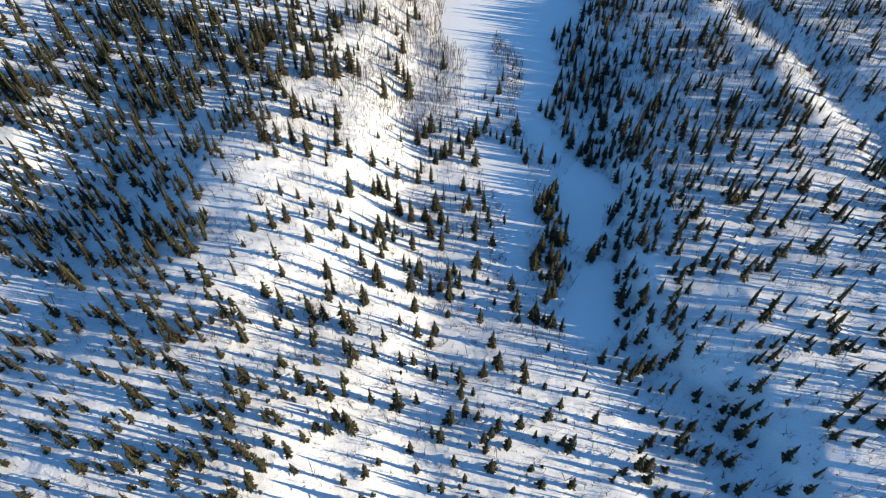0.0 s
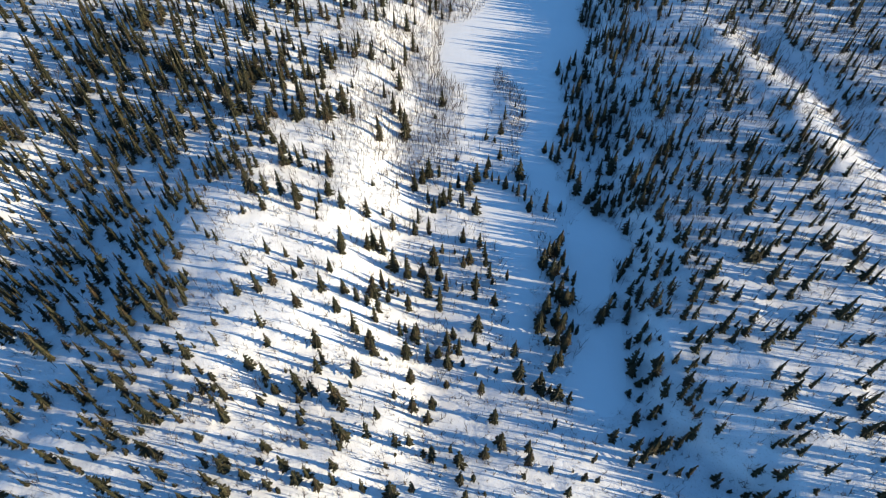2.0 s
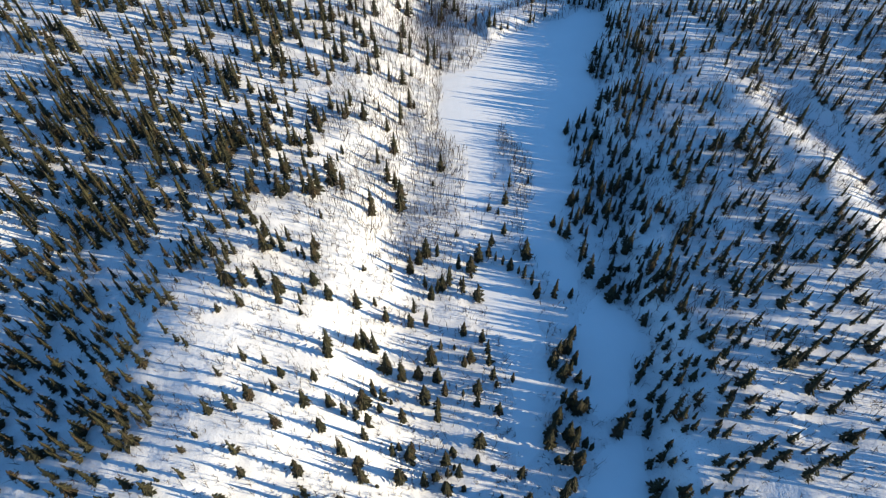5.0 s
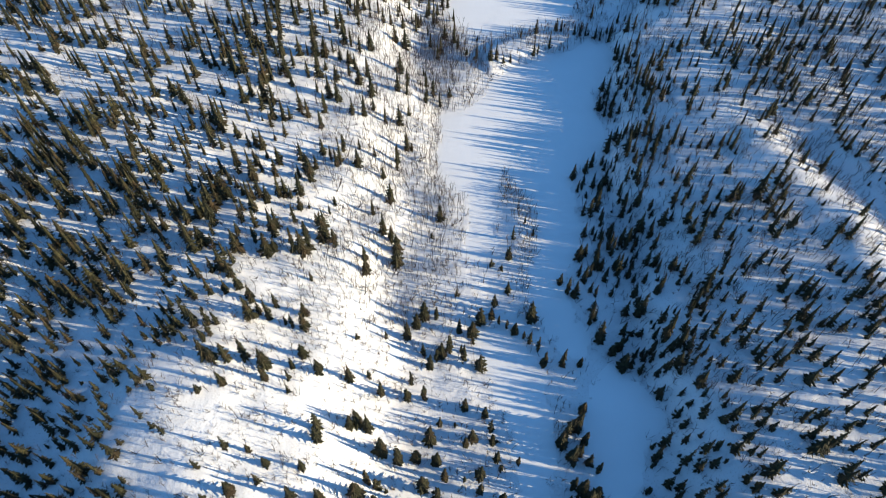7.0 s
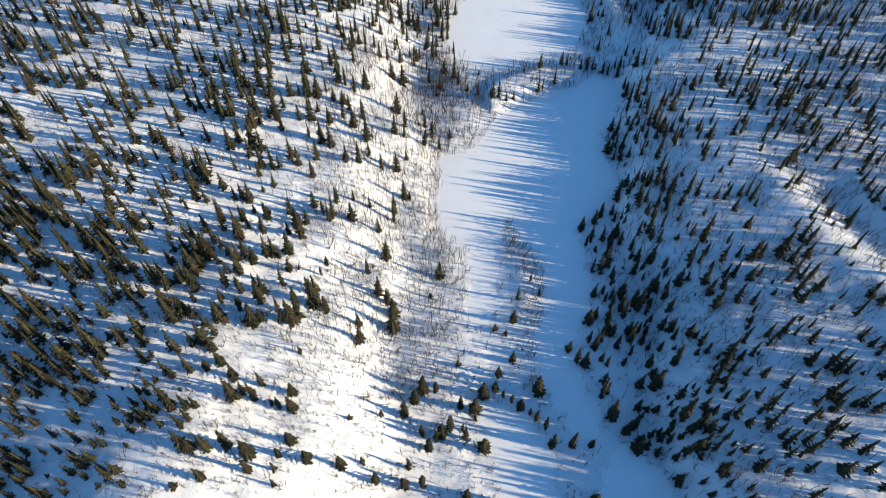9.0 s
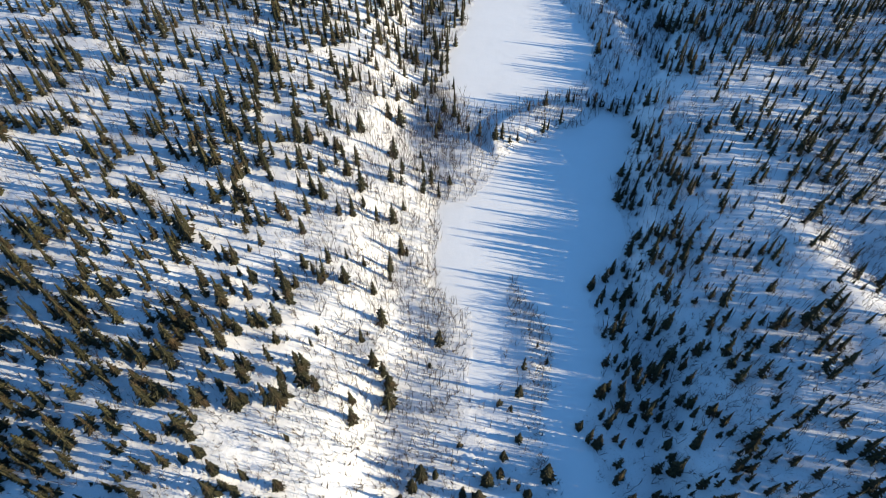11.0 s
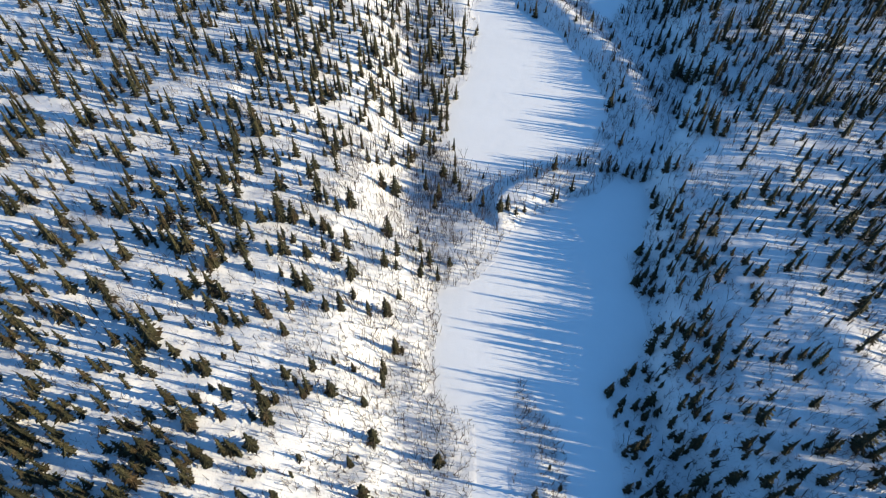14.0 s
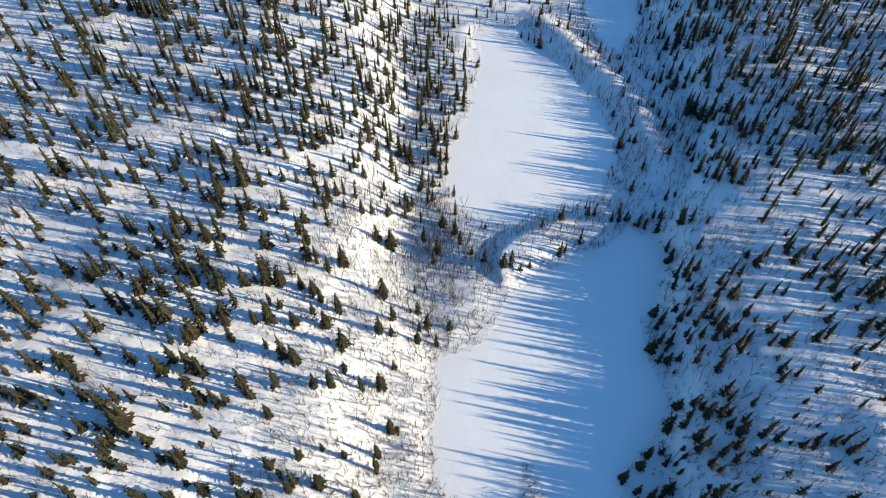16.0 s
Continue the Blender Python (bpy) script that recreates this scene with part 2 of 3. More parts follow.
def spray(rng, root, yaw, length, droop, width):
    """One needled bough: a drooping blade folded along its raised spine, with two side shoots."""
    c, s = math.cos(yaw), math.sin(yaw)

    def at(along, side, up):
        return (root[0] + c * along - s * side, root[1] + s * along + c * side, root[2] + up)
    bend = -droop * length
    k = rng.uniform(0.5, 0.7)
    v = [at(0, 0, 0.14 * length), at(k * length, width, bend * (k + 0.2)), at(length, rng.uniform(-0.4, 0.4) * width, bend * 0.9), at((k + rng.uniform(-0.12, 0.12)) * length, -width, bend * (k + 0.2))]
    f = [(0, 1, 2), (0, 2, 3)]
    for way in (-1, 1):
        a, reach = rng.uniform(0.25, 0.42), rng.uniform(0.62, 0.88)
        n = len(v)
        v += [at(a * length, 0, bend * a + 0.06 * length), at((a + 0.22) * length, 0, bend * (a + 0.22)), at(reach * length, way * length * rng.uniform(0.34, 0.52), bend * (reach + rng.uniform(0.0, 0.25)))]
        f.append((n, n + 1, n + 2))
    return v, f


def spruce_crown(rng, height, wide, tiers, boughs, low=0.05, full=0.8, gaps=0.1):
    """Tiers of drooping boughs round a thin, dark inner cone."""
    pieces = []
    lean = rng.uniform(-0.2, 0.2), rng.uniform(-0.2, 0.2)
    side = rng.uniform(0, 6.28)
    for k in range(tiers):
        u = low + (0.97 - low) * (k / (tiers - 1)) ** 0.92
        reach = wide * 1.12 * ((1 - u) ** full) * min(1, 0.66 + 1.9 * u) * rng.uniform(0.82, 1.14) + 0.12
        count = max(4, round(boughs * (0.38 + 0.55 * (1 - u))))
        turn = rng.uniform(0, 6.28)
        for b in range(count):
            if rng.random() < gaps:
                continue
            yaw = turn + 6.283 * b / count + rng.uniform(-0.3, 0.3)
            length = reach * rng.uniform(0.55, 1.15) * (1 + 0.16 * math.cos(yaw - side))
            z = u * height + rng.uniform(-0.034, 0.034) * height
            pieces.append(spray(rng, (lean[0] * u * u, lean[1] * u * u, z), yaw, length, rng.uniform(0.25, 0.62) * (1 - 0.6 * u), length * rng.uniform(0.13, 0.22) + 0.05))
    rings = [low + 0.01, 0.28, 0.58, 0.93]
    core_v, core_f = tube([(0, 0, u * height) for u in rings], [wide * 0.40 * (1 - u) ** full + 0.02 for u in rings], 6)
    core_v = core_v + np.array([[rng.uniform(-0.13, 0.13) * wide, rng.uniform(-0.13, 0.13) * wide, rng.uniform(-0.3, 0.3)] for _ in core_v]) * (1 - core_v[:, 2:] / height)
    pieces.append((core_v, core_f))
    pieces.append(tube([(lean[0], lean[1], height * 0.9), (lean[0], lean[1], height * 1.03)], [0.05, 0.012], 3))
    return joined(pieces)


# height, half-width, tiers, boughs a tier, height of the lowest boughs, fullness, gaps
SPRUCE_KINDS = {
    "spruce": [(9.0, 1.50, 13, 12, 0.04, 0.78, 0.10), (9.0, 1.30, 14, 11, 0.04, 0.72, 0.12), (9.0, 1.70, 13, 13, 0.03, 0.82, 0.10), (9.0, 1.15, 14, 10, 0.06, 0.66, 0.16),
               (9.0, 1.48, 13, 11, 0.05, 0.90, 0.14), (9.0, 1.90, 12, 13, 0.03, 0.74, 0.10), (9.0, 1.35, 13, 10, 0.07, 0.60, 0.20), (9.0, 1.60, 12, 11, 0.05, 0.70, 0.18)],
    "young_spruce": [(3.0, 0.72, 7, 8, 0.04, 0.75, 0.08), (3.0, 0.62, 7, 7, 0.04, 0.68, 0.10), (3.0, 0.88, 7, 8, 0.03, 0.75, 0.08)],
}
SPRUCE_FORMS = {}
for kind, kinds in SPRUCE_KINDS.items():
    SPRUCE_FORMS[kind] = []
    for i, (h, wide, tiers, boughs, low, full, gaps) in enumerate(kinds):
        rng = random.Random(100 + i * 7 + len(kind))
        SPRUCE_FORMS[kind].append((spruce_trunk(rng, h), spruce_crown(rng, h, wide, tiers, boughs, low, full, gaps)))


# the same trees with fewer boughs, for the joined forest
FOREST_FORMS = []
for i, (h, wide, tiers, boughs, low, full, gaps) in enumerate(SPRUCE_KINDS["spruce"]):
    rng = random.Random(300 + i)
    FOREST_FORMS.append((spruce_trunk(rng, h), spruce_crown(rng, h, wide, tiers - 3, boughs - 3, low, full, gaps)))


# ---- bare birches and shrubs ----
def limb(rng, root, way, length, radius, depth, out, trunk=False):
    """A limb that forks; out collects the tubes, stems first."""
    way = Vector(way).normalized()
    p0 = Vector(root)
    sway = Vector((rng.uniform(-1, 1), rng.uniform(-1, 1), rng.uniform(0, 0.6))) * length * (0.035 if trunk else 0)
    p1, p2 = p0 + way * length * 0.5 + sway, p0 + way * length
    if trunk:
        out[0].append(tube([p0, p1, p2], [radius, radius * 0.75, radius * 0.3], 3))
    else:
        a = way.orthogonal().normalized() * radius
        b = way.cross(a)
        out[1].append(([p0 + a, p0 - a * 0.5 + b * 0.87, p0 - a * 0.5 - b * 0.87, p2], [(0, 1, 3), (1, 2, 3), (2, 0, 3)]))
    if depth:
        for k in range(rng.choice((6, 7)) if trunk else rng.choice((1, 2))):
            u = rng.uniform(0.30, 0.98)
            side = Vector((rng.uniform(-1, 1), rng.uniform(-1, 1), rng.uniform(0.2, 1.0)))
            limb(rng, p0.lerp(p2, u) + sway * (1 - abs(2 * u - 1)), way * 0.85 + side.normalized() * 0.7, length * rng.uniform(0.20, 0.38), max(radius * 0.5, 0.029), depth - 1, out)


def birch_form(seed, stems, height, spread_, depth=2, radius=0.065):
    rng = random.Random(seed)
    out = ([], [])
    for s in range(stems):
        a = rng.uniform(0, 6.28)
        limb(rng, (rng.uniform(-0.15, 0.15), rng.uniform(-0.15, 0.15), -0.15), (math.cos(a) * spread_, math.sin(a) * spread_, 1.0), height * rng.uniform(0.75, 1.0), radius, depth, out, True)
    return joined(out[0]), joined(out[1])


BIRCH_FORMS = [birch_form(11, 1, 5.0, 0.08), birch_form(12, 1, 5.0, 0.15), birch_form(13, 2, 5.0, 0.30), birch_form(14, 1, 5.0, 0.22), birch_form(15, 1, 5.0, 0.1), birch_form(16, 1, 5.0, 0.05), birch_form(17, 3, 4.0, 0.45), birch_form(18, 2, 4.5, 0.35)]


def sapling_form(seed):
    """A thin young birch: one stem with a few upright twigs."""
    rng = random.Random(seed)
    pieces = []
    lean = Vector((rng.uniform(-0.28, 0.28), rng.uniform(-0.28, 0.28), 1.0)).normalized()

    def spike(root, way, length, radius):
        a = way.orthogonal().normalized() * radius
        b = way.cross(a).normalized() * radius
        pieces.append(([root + a, root - a * 0.5 + b * 0.87, root - a * 0.5 - b * 0.87, root + way * length], [(0, 1, 3), (1, 2, 3), (2, 0, 3)]))
    spike(Vector((0, 0, -0.15)), lean, 2.8, 0.036)
    for k in range(11):
        side = Vector((rng.uniform(-1, 1), rng.uniform(-1, 1), rng.uniform(0.0, 0.9))).normalized()
        spike(lean * rng.uniform(0.3, 2.2), (lean * 0.3 + side * 0.9).normalized(), rng.uniform(0.5, 1.4), 0.030)
    return (joined(pieces),)


SAPLING_FORMS = [sapling_form(40 + i) for i in range(6)]


def shrub_form(seed):
    """A low bush of thin stems that fan out of the snow."""
    rng = random.Random(seed)
    pieces = []
    for k in range(13):
        a, tilt = rng.uniform(0, 6.28), rng.uniform(0.15, 1.15)
        way = Vector((math.cos(a) * tilt, math.sin(a) * tilt, 1.0)).normalized()
        root = Vector((rng.uniform(-0.25, 0.25), rng.uniform(-0.25, 0.25), -0.1)) + way * rng.choice((0, 0, 0.7))
        n = way.orthogonal().normalized() * 0.034
        b = way.cross(n).normalized() * 0.034
        pieces.append(([root + n, root - n * 0.5 + b * 0.87, root - n * 0.5 - b * 0.87, root + way * rng.uniform(0.8, 1.9)], [(0, 1, 3), (1, 2, 3), (2, 0, 3)]))
    return (joined(pieces),)


SHRUB_FORMS = [shrub_form(21 + i) for i in range(5)]


# ---- where the trees stand ----
def zone(x, y, x0, x1, y0, y1, soft=6.0):
    """1 inside the stretch of the plan, falling to 0 over soft metres."""
    return ease((x - x0) / soft + 0.5) * ease((x1 - x) / soft + 0.5) * ease((y - y0) / soft + 0.5) * ease((y1 - y) / soft + 0.5)


def in_reach(x, y):
    """The stretch of country that the flight looks over, with room for shadows at its sunny side."""
    half = 83 + (np.clip(y, 20, 205) - 32) * 0.43
    return (x > -half - 5) & (x < half + 20) & (y > 16) & (y < 352)


CLEARINGS = [(100, 160, 7, 14), (103, 124, 8, 14), (88, 70, 14, 6), (76, 88, 9, 6), (60, 74, 6, 5), (-93, 71, 13, 6), (-76, 57, 9, 4), (122, 235, 9, 6),
             (-50, 108, 6, 8), (-46, 90, 6, 7), (78, 190, 6, 5), (80, 171, 5, 8), (77, 229, 12, 6), (-22, 206, 9, 7), (60, 226, 5, 8)]


def spit(x, y):
    """1 in the brush along the edge of the spit, 0 away from it."""
    edge = np.interp(y, [122, 130, 138, 147, 156, 164, 171, 179], [25, 23.5, 22, 22, 23.2, 22.5, 19.5, 15.5])
    return ease((edge + 0.8 - x) / 2.0) * ease((x - edge + 7.5) / 4.0) * ease((y - 126) / 10) * ease((180.5 - y) / 3)


def spruce_density(x, y, w):
    d = 0.020 + 0 * x
    d = d + 0.035 * zone(x, y, -180, -46, 122, 360, 10) + 0.13 * zone(x, y, -140, -54, 74, 136, 8) + 0.026 * zone(x, y, -150, -62, 126, 165, 10) + 0.065 * zone(x, y, -140, -20, 10, 70, 8) + 0.020 * zone(x, y, -14, 46, 10, 60, 8)
    d = d - 0.013 * zone(x, y, -48, 30, 66, 148, 6) + 0.012 * zone(x, y, -12, 14, 78, 126, 6) - 0.016 * zone(x, y, -30, 46, 128, 236, 8) + 0.012 * zone(x, y, -48, -30, 150, 240, 8) - 0.018 * zone(x, y, -95, -42, 198, 238, 8) + 0.016 * zone(x, y, -80, -34, 148, 190, 8)
    d = d + 0.038 * zone(x, y, -52, 3, 236, 352, 8) + 0.022 * zone(x, y, -60, 8, 256, 352, 8) + 0.02 * zone(x, y, -18, 6, 238, 340, 6) - 0.012 * zone(x, y, 3, 46, 226, 340, 4)
    d = d + 0.034 * zone(x, y, 42, 215, 108, 240, 6) + 0.026 * zone(x, y, 60, 112, 192, 214, 8) + 0.022 * zone(x, y, 84, 200, 196, 244, 8) + 0.042 * zone(x, y, 40, 160, 16, 108, 8) + 0.085 * zone(x, y, 66, 215, 246, 352, 8)
    d = d + 0.12 * zone(x, y, 33, 74, 46, 206, 8) * ease((w + 18) / 7) + 0.02 * zone(x, y, 36, 60, 236, 330, 4) * ease((w + 10) / 6)               # the thick belt on the eastern shore
    d = d + 0.05 * np.exp(-((x - brow(y)) / 6) ** 2) * zone(x, y, 70, 110, 112, 152, 8)
    d = d * (1 - 0.7 * ridge(x, y, 6))
    for cx, cy, sx, sy in CLEARINGS:
        d = d * (1 - 0.9 * hump(x, y, cx, cy, sx, sy))
    d = d * (0.62 + 0.76 * ease((rolling(x, y, 8, 22) - 0.25) * 2))
    return np.where(w > -1.0, 0, np.clip(d, 0.0, 1))


def birch_density(x, y, w):
    d = 0.015 + 0.025 * rolling(x, y, 12, 31)
    d = d + 0.24 * zone(x, y, -30, 5, 128, 242, 10) + 0.14 * zone(x, y, -24, 2, 132, 320, 8) + 0.75 * spit(x, y) + 0.25 * zone(x, y, -4, 9, 156, 180, 4)
    d = d + 0.06 * zone(x, y, 30, 62, 58, 232, 4) * ease((w + 12) / 6)
    d = d + 0.11 * zone(x, y, 44, 160, 105, 345, 20) * (0.3 + 0.7 * ease((rolling(x, y, 20, 32) - 0.3) * 2.5))
    d = d + 0.22 * zone(x, y, -8, 46, 220, 244, 6) + 0.30 * zone(x, y, -5, 13, 196, 236, 6) + 0.12 * ridge(x, y, 9)
    for cx, cy, sx, sy in CLEARINGS:
        d = d * (1 - 0.6 * hump(x, y, cx, cy, sx, sy))
    return np.where(w > -0.2, 0, d)


def sapling_density(x, y, w):
    d = 0.04 + 0.08 * rolling(x, y, 9, 35) + 0.20 * zone(x, y, -120, -3, 118, 352, 18) * (0.3 + 0.9 * rolling(x, y, 7, 37)) + 0.34 * zone(x, y, -36, 5, 122, 246, 12) + 0.20 * zone(x, y, -24, 2, 132, 320, 8) + 0.24 * zone(x, y, -52, 24, 40, 130, 14)
    d = d + 0.46 * zone(x, y, 42, 165, 100, 352, 18) * ease((rolling(x, y, 16, 36) - 0.05) * 2) + 0.10 * zone(x, y, 42, 130, 20, 100, 10) + 0.7 * spit(x, y) + 0.2 * ridge(x, y, 8) + 0.30 * zone(x, y, -6, 44, 198, 244, 8)
    return np.where(w > -0.3, 0, 0.78 * d)


def scattered(density, most, seed, apart, taken=()):
    """Places strewn by a density, none nearer to another than apart."""
    rng = np.random.RandomState(seed)
    n = int(most * 390 * 340)
    x, y = rng.uniform(-172, 205, n), rng.uniform(14, 354, n)
    keep = in_reach(x, y)
    x, y = x[keep], y[keep]
    w = water_depth(x, y)
    keep = rng.uniform(0, most, len(x)) < density(x, y, w)
    cells, out = {}, []

    def clash(px, py, r):
        cx, cy = int(px // 3), int(py // 3)
        return any((px - qx) ** 2 + (py - qy) ** 2 < r * r for i in (-1, 0, 1) for j in (-1, 0, 1) for qx, qy in cells.get((cx + i, cy + j), ()))
    for px, py in taken:
        cells.setdefault((int(px // 3), int(py // 3)), []).append((px, py))
    for px, py in zip(x[keep], y[keep]):
        if not clash(px, py, apart):
            cells.setdefault((int(px // 3), int(py // 3)), []).append((px, py))
            out.append((px, py))
    return out

# spruces that stand out: x, y and height, stand by stand up the valley
STAND_01 = [(-45.9, 34.9, 9.2), (-35, 35.4, 12.5), (-32.2, 33.6, 12.5), (-24.3, 49.8, 7.2), (-22.4, 48, 6.8), (-20.9, 44.4, 5.7), (-18, 42.3, 9.9), (-9.4, 47.4, 12.5),
            (22.6, 48.6, 5.8), (23.6, 40, 11), (-78.9, 72.5, 12.5), (-68.1, 74.2, 8), (-66.7, 63.1, 9), (-64.4, 71.7, 9.1), (-61.1, 64.8, 7.8), (-60.4, 73.2, 9.7),
            (-60.3, 67.3, 7.2), (-57.6, 69.9, 5.4), (-54.7, 63.8, 4.6), (-52.6, 65.6, 4.5), (-49.5, 68.6, 5.4), (-49.3, 73.4, 2.8), (-47.1, 68.6, 4.4), (-45.1, 74.1, 6.4),
            (-44.2, 63.5, 4.6), (-42, 64.3, 7.9), (-38.3, 70.4, 6.5), (-28.5, 51, 9.1), (-25.8, 66.3, 6.9), (-25.3, 70.9, 7.1)]
STAND_02 = [(-21.5, 65.3, 12.5), (-19.8, 63.7, 10.7), (-19, 57.3, 9.6), (-18.8, 68.2, 3.5), (-17.7, 70.8, 9.7), (-14.7, 58.2, 6.1), (-13.2, 62.2, 6), (-10.1, 66.6, 4.5),
            (-7, 70.9, 7.7), (-6.8, 57.3, 6.4), (-2.6, 65.6, 7.4), (-2.4, 55.3, 6.7), (0.3, 70.4, 3.9), (2.7, 54, 8.1), (2.9, 50.3, 7.1), (9.8, 63.1, 7.6),
            (10.8, 73.7, 3.6), (10.8, 57.9, 7.9), (15.3, 72.3, 11), (15.9, 69.2, 4.4), (16, 54.7, 8.1), (18.7, 70, 6.1), (19.7, 71.4, 6), (19.9, 69.2, 6.1),
            (21.4, 69.2, 4.9), (22.4, 74.4, 11.5), (22.8, 68.2, 8), (25.1, 67.3, 6.2), (32.6, 59, 7.8), (40.1, 70.9, 4.9)]
STAND_03 = [(42.3, 57.3, 10.2), (43, 72.4, 10.4), (48.1, 69.1, 7), (54.8, 66.1, 6.8), (64.3, 69.2, 3.4), (71, 67.3, 6.8), (74.8, 63.9, 5.8), (81.2, 67.2, 3.4),
            (83.5, 70.3, 9.9), (89.1, 67.4, 3.4), (-92.7, 87.6, 4.6), (-88.2, 88.7, 7.6), (-88.1, 92.3, 7.2), (-86.3, 84.4, 4.3), (-82.2, 91.9, 10.1), (-82.1, 75, 9.2),
            (-81.3, 87.2, 3.8), (-81, 81.7, 10.2), (-66.1, 82.4, 7.4), (-55, 88.9, 5.4), (-49.9, 98.5, 4.7), (-46.3, 78.4, 4.1), (-44.5, 81.2, 2.5), (-42.9, 85.4, 7.1),
            (-42.7, 92.6, 5), (-38.9, 86.4, 8.9), (-37, 78.4, 7.7), (-36.2, 88.8, 7.4), (-32.4, 90.9, 5), (-31.6, 93.9, 4.4)]
STAND_04 = [(-30.8, 83.7, 6.4), (-26.4, 88.6, 7.2), (-26, 76.2, 7.7), (-25.3, 93.8, 5.4), (-23.3, 99, 8.8), (-22.9, 84, 6.2), (-21.9, 89, 5.8), (-19.2, 87.6, 6.2),
            (-18.9, 80.1, 10.8), (-16.2, 77, 5.5), (-15.8, 90.5, 9.2), (-15.6, 78.2, 6.9), (-14.8, 75.7, 8.1), (-14.6, 86.1, 7.4), (-14.1, 93.1, 9.3), (-12.7, 89.8, 4.7),
            (-12, 99, 11), (-10.7, 91.6, 3.7), (-8.9, 97.5, 10.9), (-8.2, 88.1, 8), (-8.1, 76.5, 9), (-6.5, 80.7, 7.4), (-5.3, 98.4, 6.1), (-4, 92.3, 12.5),
            (-3.7, 76.2, 9.8), (-1.4, 97.5, 7.2), (-1.4, 88.7, 9.4), (-1.4, 77.2, 5.4), (0.1, 94.7, 7.4), (0.3, 80.2, 7.5)]
STAND_05 = [(0.4, 75, 7), (1.6, 81.9, 5.1), (2.8, 78, 8), (3.8, 75.2, 4.3), (3.9, 94.2, 3.6), (6.2, 80.4, 5.3), (6.9, 94.9, 8.7), (7.1, 83.9, 7.6),
            (9.4, 79, 3.5), (10.2, 98.1, 7), (14.3, 97.6, 4.6), (14.7, 77.9, 8.1), (20.5, 84.3, 8.5), (21.3, 86.4, 7.8), (21.8, 80.7, 4.7), (22.5, 88.9, 8.8),
            (23.3, 90.5, 4.5), (23.8, 80.7, 6.9), (24, 76, 7), (24.2, 85.5, 11), (24.3, 93.1, 6.6), (24.7, 98.5, 8.6), (25.2, 83.9, 9), (25.6, 92.3, 9.8),
            (25.6, 79.2, 6.9), (26.2, 80.7, 8), (26.3, 99.4, 6.5), (26.4, 86.4, 4.6), (26.8, 90.6, 8.8), (27.5, 83.9, 5.7)]
STAND_06 = [(27.9, 97.6, 6.1), (28.3, 91.4, 6.6), (28.7, 83.1, 4.6), (29.5, 96.1, 6.6), (34.1, 86.4, 7.8), (39.3, 75.4, 10.4), (40.8, 98.5, 9.6), (45.4, 97, 8.5),
            (53.6, 97.9, 7.2), (55, 79.9, 4), (57.5, 80.4, 12.5), (58.6, 93.7, 9.1), (64.8, 76.1, 10.5), (65.9, 80.2, 5.4), (67.8, 97.8, 9.2), (69.9, 88.1, 4.3),
            (70.9, 78.4, 10.6), (71.2, 75.5, 4.7), (74.2, 93, 5.2), (77.8, 90.9, 8.7), (80, 76.1, 6.5), (82.3, 83, 11.8), (85.1, 92.6, 4.1), (88.6, 94.9, 7.2),
            (-51.1, 117.5, 4.8), (-49.7, 120.8, 9.4), (-47.3, 117.3, 6), (-46.9, 120.7, 6.9), (-46.2, 118.5, 5.9), (-46, 113.6, 9.7)]
STAND_07 = [(-45.8, 106.6, 3.3), (-45.4, 120.9, 5.8), (-44.7, 113.2, 5.8), (-41.9, 113.3, 8.6), (-41.8, 108.4, 6.1), (-39.6, 123.4, 9.1), (-38.7, 114.4, 9.8), (-35.9, 123.6, 9.2),
            (-35.1, 113.1, 8.4), (-34.6, 110.2, 7.2), (-32.5, 122.7, 3.6), (-31.1, 122.3, 5.5), (-29.9, 108.1, 4.3), (-29.8, 113.3, 4.8), (-28.6, 121.8, 8.3), (-28.1, 115.8, 6.4),
            (-24.8, 112.7, 7.5), (-19, 112.7, 8.2), (-18, 103, 7.2), (-16.9, 103.9, 8.8), (-14.7, 103, 11.7), (-12.8, 110.8, 7.4), (-8, 124.5, 8.1), (-7.6, 110.4, 6.5),
            (-4.5, 120.5, 5.8), (-4.2, 110.7, 7.6), (-3, 117.8, 6.3), (-2.8, 102.1, 8.7), (-1.7, 119.6, 5.7), (-0.7, 120.7, 6.3)]
STAND_08 = [(0.9, 121.8, 8.3), (4.2, 108.7, 6), (4.2, 101.2, 5), (4.2, 119.9, 7.3), (5.5, 102.1, 6.9), (8.2, 107, 6.2), (9.5, 101.6, 5.2), (18.5, 123.8, 5.9),
            (20.2, 122.2, 6.3), (21.2, 118.6, 6.7), (22.8, 101.3, 8.6), (24, 103.1, 9.5), (25, 118.6, 8.7), (25.2, 103.9, 7.9), (26.3, 104.6, 10.5), (27.6, 101.7, 7.1),
            (27.8, 107.9, 6.4), (28.8, 118.4, 4.9), (33.6, 124.4, 11.2), (36.1, 121.2, 6.3), (37.7, 117.6, 8.4), (37.9, 122.5, 6), (38.6, 119.4, 4.8), (43.8, 120.5, 6),
            (45, 123.8, 5.3), (46.8, 122.8, 12.5), (47.3, 120, 7.4), (47.5, 116.3, 6.9), (49, 116.2, 4.4), (50, 119.3, 7.3)]
